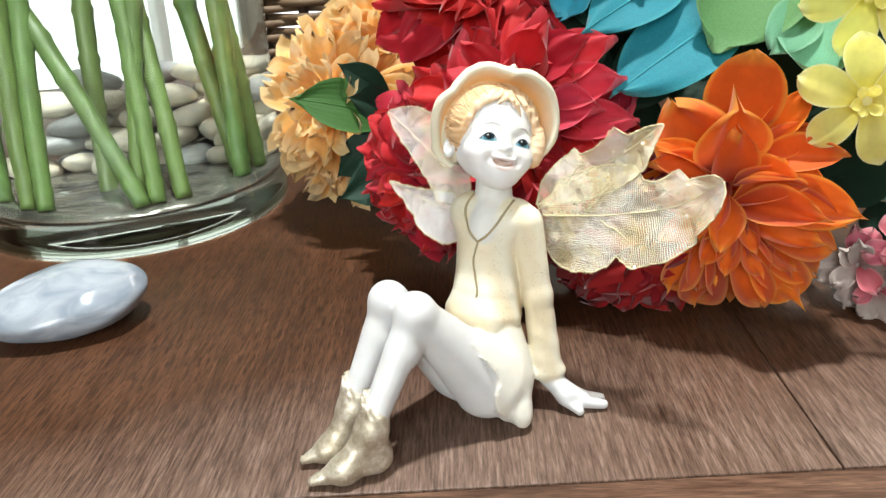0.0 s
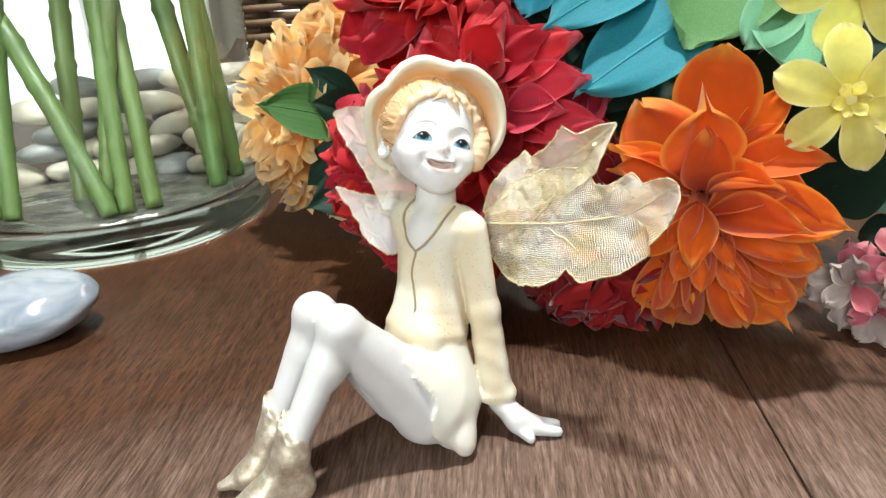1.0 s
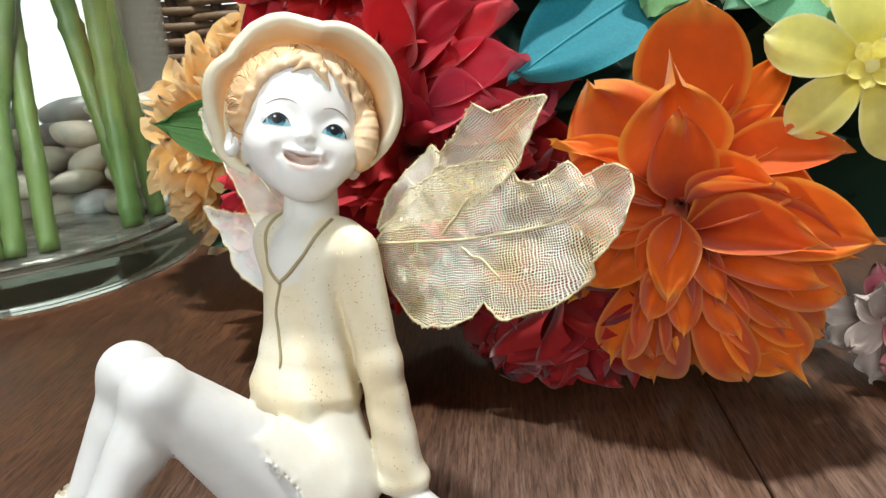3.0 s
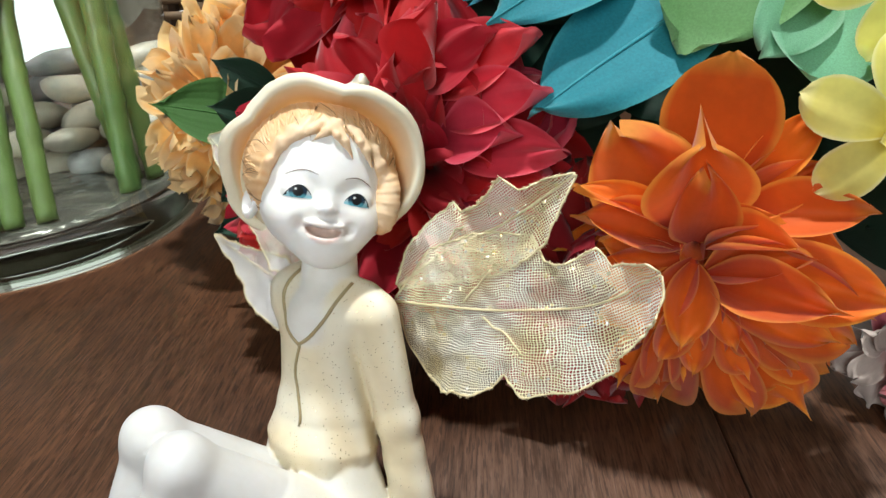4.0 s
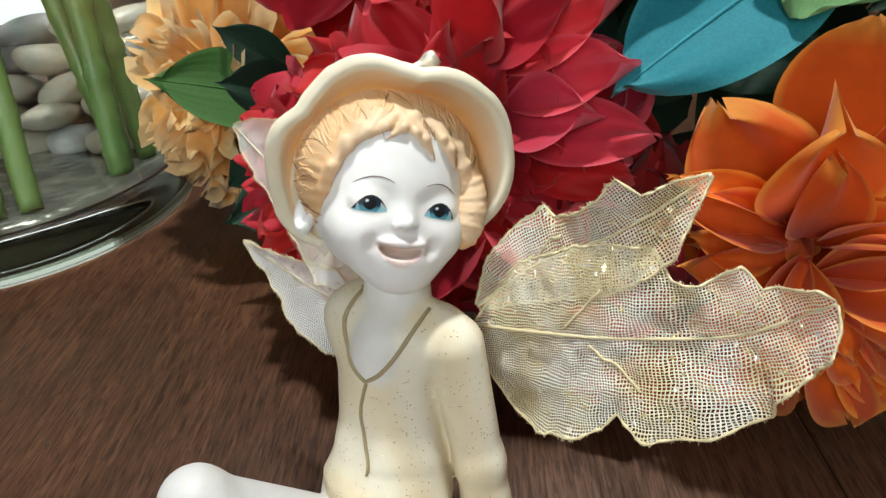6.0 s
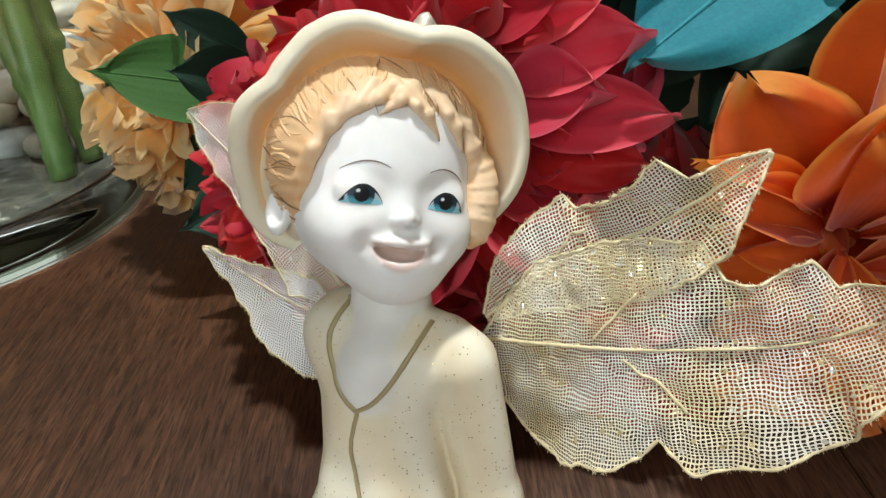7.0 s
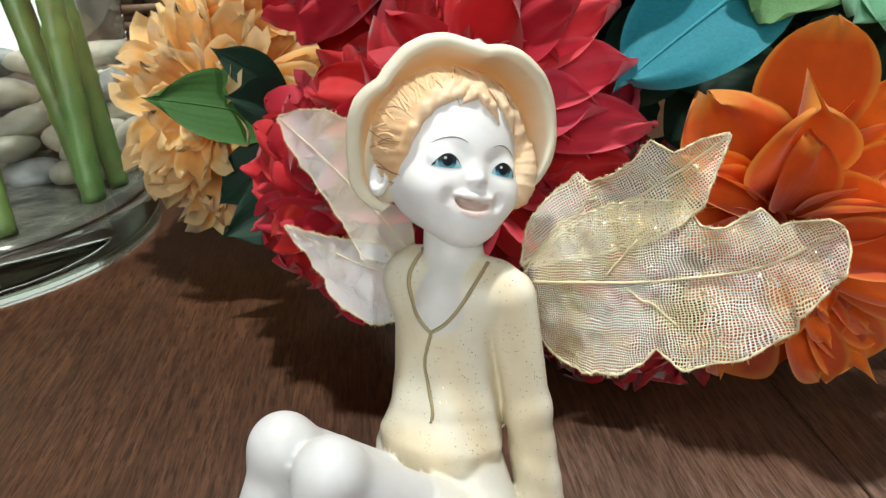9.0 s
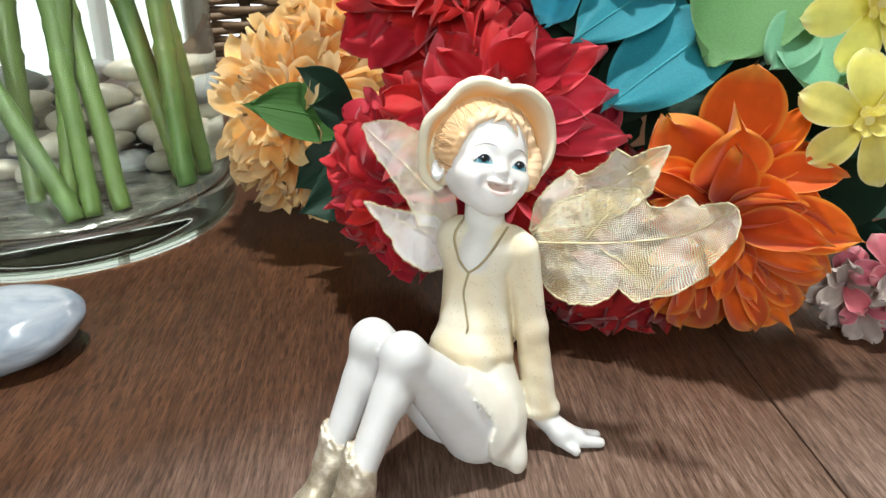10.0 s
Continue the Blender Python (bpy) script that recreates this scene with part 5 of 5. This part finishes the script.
dahlia = bloom("orange_dahlia", (108, 258, 50), (-0.28, -0.93, 0.18), [(4, 30, 0.5, -3, 0.6, [petal_mesh("petal", ORANGE, 22, 14, 1.1, 0.0, 0.5, 0.16, 0, 44 + i, 0.55, 0.09, sharp=0.4) for i in range(3)]), (7, 60, 2, -2, 0.8, [petal_mesh("petal", ORANGE, 24, 15, 0.6, 0.0, 0.4, 0.12, 0, 40 + i, 0.55, 0.09, sharp=0.3) for i in range(3)]),
                                                       (9, 84, 3, -5, 1.0, [petal_mesh("petal", ORANGE, 28, 18, 0.5, 0.05, 0.4, 0.12, 0, 30 + i, 0.56, 0.08, sharp=0.3) for i in range(3)])],
               "orange silk dahlia with layered pointed petals and yellowish rims", "flower", 3, 20, jitter=10.0, bare=(1, 75))
inverse = dahlia.matrix_world.inverted()
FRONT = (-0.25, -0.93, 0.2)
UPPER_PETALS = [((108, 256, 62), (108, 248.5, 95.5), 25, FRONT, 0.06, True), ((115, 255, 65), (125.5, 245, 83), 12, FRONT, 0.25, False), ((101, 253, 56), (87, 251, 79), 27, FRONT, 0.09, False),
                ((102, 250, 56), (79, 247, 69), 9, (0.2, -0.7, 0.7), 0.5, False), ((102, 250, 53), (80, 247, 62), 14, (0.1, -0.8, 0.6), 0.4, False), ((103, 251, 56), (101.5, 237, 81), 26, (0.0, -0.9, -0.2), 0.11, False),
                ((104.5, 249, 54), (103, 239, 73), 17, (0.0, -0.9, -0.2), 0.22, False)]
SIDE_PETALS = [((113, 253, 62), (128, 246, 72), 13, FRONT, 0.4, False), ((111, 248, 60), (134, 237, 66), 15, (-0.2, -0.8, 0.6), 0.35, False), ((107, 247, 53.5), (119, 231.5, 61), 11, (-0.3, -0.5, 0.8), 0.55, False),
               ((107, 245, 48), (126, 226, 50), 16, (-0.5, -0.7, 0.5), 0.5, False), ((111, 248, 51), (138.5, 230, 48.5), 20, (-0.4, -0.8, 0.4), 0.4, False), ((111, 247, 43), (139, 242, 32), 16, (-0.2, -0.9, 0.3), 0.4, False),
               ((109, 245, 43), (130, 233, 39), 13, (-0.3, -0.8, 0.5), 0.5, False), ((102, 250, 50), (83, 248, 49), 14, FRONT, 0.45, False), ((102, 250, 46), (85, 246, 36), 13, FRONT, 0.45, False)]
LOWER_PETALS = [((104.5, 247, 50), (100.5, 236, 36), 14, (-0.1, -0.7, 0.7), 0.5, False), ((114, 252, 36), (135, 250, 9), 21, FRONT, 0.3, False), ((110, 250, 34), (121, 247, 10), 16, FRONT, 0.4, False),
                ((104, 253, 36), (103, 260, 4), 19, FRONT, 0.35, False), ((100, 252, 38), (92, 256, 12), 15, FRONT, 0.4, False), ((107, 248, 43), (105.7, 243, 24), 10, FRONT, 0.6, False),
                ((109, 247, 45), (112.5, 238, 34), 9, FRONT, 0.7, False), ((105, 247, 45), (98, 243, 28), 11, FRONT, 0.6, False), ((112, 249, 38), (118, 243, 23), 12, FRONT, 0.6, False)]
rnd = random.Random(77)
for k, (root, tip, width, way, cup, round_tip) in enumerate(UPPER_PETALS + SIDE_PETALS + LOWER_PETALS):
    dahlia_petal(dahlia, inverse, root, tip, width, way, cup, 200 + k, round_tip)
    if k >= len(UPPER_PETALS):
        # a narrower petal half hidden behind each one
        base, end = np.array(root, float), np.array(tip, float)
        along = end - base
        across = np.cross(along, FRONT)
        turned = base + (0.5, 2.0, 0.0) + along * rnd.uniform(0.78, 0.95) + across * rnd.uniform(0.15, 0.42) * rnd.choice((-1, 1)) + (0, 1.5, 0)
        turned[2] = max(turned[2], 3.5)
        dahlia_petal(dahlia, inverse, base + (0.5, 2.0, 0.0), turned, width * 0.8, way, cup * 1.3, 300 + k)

# red dahlias
rd_big = [petal_mesh("petal", RED, 37, 25, 0.5, 0.25, 0.3, 0.20, 1.2, 50 + i, 0.64, 0.02, nv=13, sharp=0.08) for i in range(5)]
rd_pink = [petal_mesh("petal", PINKRED, 35, 23, 0.6, 0.2, 0.3, 0.20, 1.2, 60 + i, 0.64, 0.03, nv=13, sharp=0.1) for i in range(4)]
rd_small = [petal_mesh("petal", RED, 23, 16, 0.55, 0.3, 0.2, 0.26, 1.7, 70 + i, 0.74, 0.0, nv=13, sharp=-0.15) for i in range(6)]
LABEL = "deep red silk dahlia with many layered petals"
HEART = (RED, 3.0, 2.5)
rd_shaded = [petal_mesh("petal", SHADED_RED, 22, 17, 0.55, 0.3, 0.2, 0.30, 1.9, 170 + i, 0.74, 0.0, nv=13, sharp=-0.15) for i in range(5)]
red = bloom("red_dahlia", (46, 281, 62), (-0.05, -0.93, 0.25), [(6, 22, 1, 2, 0.85, rd_small), (8, 40, 2, 0, 1.1, rd_small), (9, 54, 3, -2, 0.9, rd_big + rd_pink), (11, 68, 3, -4, 1.0, rd_big + rd_pink), (12, 82, 4, -7, 1.08, rd_big[:3] + rd_pink), (11, 96, 4, -10, 1.1, rd_big)],
      LABEL, "flower", 5, 0, "red dahlias", HEART, 10.0)
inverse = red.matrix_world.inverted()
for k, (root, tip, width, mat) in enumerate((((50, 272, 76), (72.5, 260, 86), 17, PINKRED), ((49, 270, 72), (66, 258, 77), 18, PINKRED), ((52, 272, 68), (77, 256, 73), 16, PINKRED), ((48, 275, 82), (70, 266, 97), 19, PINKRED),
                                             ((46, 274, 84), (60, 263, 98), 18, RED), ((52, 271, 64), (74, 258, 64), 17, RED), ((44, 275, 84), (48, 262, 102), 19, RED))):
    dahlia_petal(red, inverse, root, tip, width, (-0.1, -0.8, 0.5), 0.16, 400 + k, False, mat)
bloom("red_dahlia", (12, 292, 46), (-0.5, -0.85, 0.05), [(6, 25, 1, 2, 0.85, rd_small), (10, 45, 2, 0, 0.95, rd_small), (13, 62, 3, -3, 1.1, rd_small), (15, 78, 4, -6, 1.25, rd_small), (16, 92, 4, -9, 1.35, rd_small), (14, 104, 4, -11, 1.4, rd_small)],
      LABEL, "flower", 6, 0, "red dahlias", HEART, 11.0)
# the low dahlia's petals carry its deep shade in their colour
bloom("red_dahlia", (82, 269, 28), (0.02, -0.98, 0.02), [(6, 28, 1, 2, 0.85, rd_shaded), (9, 46, 2, 0, 1.0, rd_shaded), (13, 62, 3, -3, 1.15, rd_shaded), (15, 78, 4, -6, 1.22, rd_shaded), (16, 92, 4, -9, 1.25, rd_shaded)],
      "red silk dahlia low behind the figurine, coloured dark for shade", "flower", 7, 0, "red dahlias", (SHADED_RED, 3.0, 2.5), 14.0)
bloom("red_dahlia", (33, 318, 108), (0.0, -0.8, 0.55), [(6, 26, 1, 2, 0.9, rd_small), (10, 46, 2, 0, 1.05, rd_small), (12, 62, 3, -3, 1.25, rd_small), (13, 78, 4, -6, 0.9, rd_big), (12, 94, 4, -8, 0.95, rd_big)],
      LABEL, "flower", 8, 0, "red dahlias", HEART, 10.0)

# peach carnations with toothed rims
pc_big = [petal_mesh("petal", PEACH, 34, 25, 0.4, 0.22, -0.6, 0.12, 4, 80 + i, 0.84, sharp=-0.4, nv=13, bite=1.8) for i in range(5)]
pc_small = [petal_mesh("petal", PEACH, 25, 18, 0.5, 0.1, -0.6, 0.15, 4, 90 + i, 0.84, sharp=-0.4, nv=13, bite=1.8) for i in range(4)]
LABEL = "peach silk carnation with toothed, ruffled petals"
bloom("peach_carnation", (-31, 364, 56), (-0.42, -0.88, 0.2), [(5, 20, 1, 3, 0.9, pc_small), (8, 42, 2, 0, 1.1, pc_small), (9, 60, 3, -3, 0.95, pc_big), (11, 78, 3, -6, 1.05, pc_big), (12, 95, 4, -9, 1.15, pc_big)],
      LABEL, "flower", 9, 0, "peach carnations")
bloom("peach_carnation", (-6, 386, 80), (-0.2, -0.9, 0.3), [(5, 20, 1, 3, 0.9, pc_small), (8, 42, 2, 0, 1.1, pc_small), (9, 60, 3, -3, 0.85, pc_big), (10, 80, 3, -6, 0.9, pc_big)],
      LABEL, "flower", 10, 0, "peach carnations")

# yellow star flowers
yl = [petal_mesh("petal", YELLOW, 18, 11.5, 0.10, 0.15, 0.15, 0.05, 0, 100 + i, 0.64, rib=0.02) for i in range(3)]
for k, (c, w, sp) in enumerate((((138, 239, 80.5), (-0.25, -0.94, 0.15), 12), ((139, 246, 110), (-0.2, -0.9, -0.05), 40))):
    bloom("yellow_blossom", c, w, [(6, 82, 1.5, 0, 1.0, yl), (6, 40, 1.0, 0.2, 0.3, yl)], "small yellow six-petalled silk blossom", "flower", 12 + k, sp, "yellow blossoms", (YELLOW, 2.0, 0.9), 3.0)
bloom("yellow_blossom", (-6, 420, 112), (-0.1, -0.8, 0.5), [(6, 80, 1.5, 0, 1.25, yl), (6, 40, 1.0, 0.2, 0.35, yl)], "small yellow six-petalled silk blossom", "flower", 15, 0, "yellow blossoms", (YELLOW, 2.0, 0.9), 3.0)


# single leaves and loose large petals
def leaf(name, mesh, root, tip, normal, label, category, group=""):
    """A leaf from root to tip (millimetres) whose upper side looks along normal."""
    a, b = v(*root), v(*tip)
    y = (b - a).normalized()
    z = Vector(normal)
    z = (z - y * z.dot(y)).normalized()
    x = y.cross(z)
    m = Matrix((x, y, z)).transposed().to_4x4()
    m.translation = a
    ob = part(name, mesh, None)
    f = (b - a).length
    ob.matrix_world = m @ Matrix.Diagonal((f, f, f, 1))
    if name in ("teal_leaf", "green_leaf"):
        middle = [mesh.vertices[j * 11 + 5].co for j in range(16)]
        part("midrib", mesh_from("midrib", *tube_arrays([(w.x, w.y, w.z + 0.004) for w in middle], 0.012 - 0.010 * np.linspace(0, 1, 16), 6), mesh.materials[0]), None, ob)
    return tagged(ob, label, category, group)


def leaf_mesh(name, mat, width, seed, cup=0.2, curl=0.2, point=0.03, ruffle=0.05, teeth=0, sharp=0.4):
    """A leaf one metre long, to be scaled to its place."""
    return petal_mesh(name, mat, 1000, 1000 * width, cup, curl, 0.7, ruffle, teeth, seed, 0.5, point, 16, 11, sharp)


TL = "teal cloth leaf with a pointed tip among the flowers"
leaf("teal_leaf", leaf_mesh("teal_leaf", TEAL, 0.50, 1, 0.16, -0.1, 0.0, 0.09, 0, 0.25), (118, 281, 106), (70, 262, 77), (-0.35, -0.75, 0.55), TL, "leaf", "teal leaves")
leaf("teal_leaf", leaf_mesh("teal_leaf", TEAL, 0.52, 2, 0.2, 0.1, 0.02, 0.05, 0, 0.5), (98, 292, 112), (62, 266, 100), (-0.2, -0.8, 0.6), TL, "leaf", "teal leaves")
leaf("teal_leaf", leaf_mesh("teal_leaf", TEAL, 0.45, 3, 0.2, 0.2, 0.02, 0.05, 0, 0.5), (104, 285, 100), (76, 280, 114), (0, -0.9, 0.4), TL, "leaf", "teal leaves")
leaf("teal_leaf", leaf_mesh("teal_leaf", TEAL, 0.5, 31, 0.2, 0.2, 0.02, 0.05, 0, 0.5), (100, 290, 108), (88, 276, 120), (-0.2, -0.9, 0.4), TL, "leaf", "teal leaves")
bl = [petal_mesh("petal", BLUE, 24, 17, 0.3, 0.25, 0.2, 0.09, 2, 110 + i, 0.8) for i in range(3)]
bloom("blue_blossom", (72, 292, 122), (-0.2, -0.8, 0.4), [(6, 50, 2, 0, 0.8, bl), (8, 80, 3, -3, 1.0, bl)], "sky-blue silk blossom with soft rounded petals", "flower", 16, 0, "blue blossoms")
bloom("blue_blossom", (122, 292, 128), (0.0, -0.8, 0.3), [(6, 50, 2, 0, 0.8, bl), (8, 80, 3, -3, 1.0, bl)], "sky-blue silk blossom with soft rounded petals", "flower", 17, 0, "blue blossoms")
leaf("green_petal", leaf_mesh("green_petal", LIME, 0.8, 4, 0.3, 0.15, 0.0, 0.05, 0, 0.0), (128, 282, 122), (101, 258, 94), (-0.3, -0.8, 0.4), "broad light-green cloth petal", "petal", "light-green petals")
leaf("green_petal", leaf_mesh("green_petal", LIME, 0.6, 5, 0.35, 0.15, 0.0, 0.05, 0, 0.0), (112, 280, 112), (134, 264, 104), (0.1, -0.9, 0.4), "broad light-green cloth petal", "petal", "light-green petals")
mint = new("mint_blossom")
tagged(mint, "pale mint-green folded cloth blossom with three broad lobes", "flower")
for k, (tip, w) in enumerate((((114, 250, 93.5), 0.62), ((129, 246, 85.5), 1.0), ((145.5, 262, 94), 0.66))):
    lobe = leaf("petal", leaf_mesh("petal", MINT, w, 6 + k, 0.22, 0.12, 0.02, 0.06, 0, 0.1), (131, 266, 105), tip, (-0.1, -0.85, 0.5), "", "")
    lobe.parent = mint
GL = "glossy green cloth leaf beside the carnation"
leaf("green_leaf", leaf_mesh("green_leaf", GREEN, 0.55, 9, 0.15, 0.2), (-8, 346, 54), (-45, 330, 69.5), (-0.3, -0.75, 0.55), GL, "leaf", "green leaves")
leaf("green_leaf", leaf_mesh("green_leaf", DARKGREEN, 0.5, 10, 0.15, 0.2), (-8, 345, 66), (-26, 336, 80), (-0.2, -0.8, 0.4), GL, "leaf", "green leaves")
leaf("green_leaf", leaf_mesh("green_leaf", DARKGREEN, 0.6, 11, 0.15, 0.2), (-4, 336, 50), (-32, 332, 34), (-0.3, -0.8, 0.3), GL, "leaf", "green leaves")
DL = "dark green cloth leaf half hidden under the flowers, most added as shade"
# a few real dark leaves; most are added to darken gaps between the flowers
DARK_GAP_LEAVES = [leaf_mesh("dark_leaf", DARKGREEN, 0.6, 12 + i, 0.2, 0.15) for i in range(3)]
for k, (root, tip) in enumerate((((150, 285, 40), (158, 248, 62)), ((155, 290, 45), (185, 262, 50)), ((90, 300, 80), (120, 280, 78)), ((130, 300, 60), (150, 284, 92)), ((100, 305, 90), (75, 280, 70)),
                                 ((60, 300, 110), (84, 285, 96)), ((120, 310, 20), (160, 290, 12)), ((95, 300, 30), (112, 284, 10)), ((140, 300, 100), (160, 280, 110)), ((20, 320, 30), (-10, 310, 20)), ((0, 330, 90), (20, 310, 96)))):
    leaf("dark_leaf", DARK_GAP_LEAVES[k % 3], root, tip, (0, -0.9, 0.4), DL, "leaf", "dark leaves")
# added backing of near-black leaves in place of the shade behind the bouquet
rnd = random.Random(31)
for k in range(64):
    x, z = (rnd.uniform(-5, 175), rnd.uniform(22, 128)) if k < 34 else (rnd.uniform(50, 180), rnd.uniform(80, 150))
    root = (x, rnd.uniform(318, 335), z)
    leaf("dark_leaf", DARK_GAP_LEAVES[k % 3], root, (x + rnd.uniform(-34, 34), root[1] - rnd.uniform(8, 22), z + rnd.uniform(-14, 26)), (rnd.uniform(-0.3, 0.3), -0.9, 0.3), DL, "leaf", "dark leaves")
# more added leaves that stand for deep shade behind and below the dahlias
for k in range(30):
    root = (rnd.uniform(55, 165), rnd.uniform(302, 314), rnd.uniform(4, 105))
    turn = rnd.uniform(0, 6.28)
    leaf("dark_leaf", DARK_GAP_LEAVES[k % 3], root, (root[0] + 40 * math.cos(turn), root[1] - rnd.uniform(4, 14), max(6, root[2] + 34 * math.sin(turn))), (rnd.uniform(-0.2, 0.2), -0.95, 0.2), DL, "leaf", "dark leaves")
# added leaves, largely unseen, to shade the table at the right
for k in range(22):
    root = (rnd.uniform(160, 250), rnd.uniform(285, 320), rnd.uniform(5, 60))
    leaf("dark_leaf", DARK_GAP_LEAVES[k % 3], root, (root[0] + rnd.uniform(-22, 30), root[1] - rnd.uniform(12, 34), max(6, root[2] + rnd.uniform(-14, 30))), (rnd.uniform(-0.3, 0.3), -0.8, 0.5), DL, "leaf", "dark leaves")
pk = [petal_mesh("petal", PINK if i < 2 else PALE, 12, 9, 0.4, 0.3, 0.2, 0.16, 2, 120 + i, 0.8) for i in range(5)]
for k, (c, w) in enumerate((((158, 262, 18), (-0.3, -0.9, 0.1)), ((170, 256, 24), (-0.1, -0.9, 0.2)), ((166, 262, 8), (-0.2, -0.9, 0.0)), ((180, 262, 12), (0, -0.9, 0.2)))):
    bloom("pink_blossom", c, w, [(5, 40, 1, 1, 0.9, pk), (7, 75, 2, -1, 1.0, pk)], "small pink and greyish-white ruffled silk blossom", "flower", 20 + k, 0, "pink blossoms")
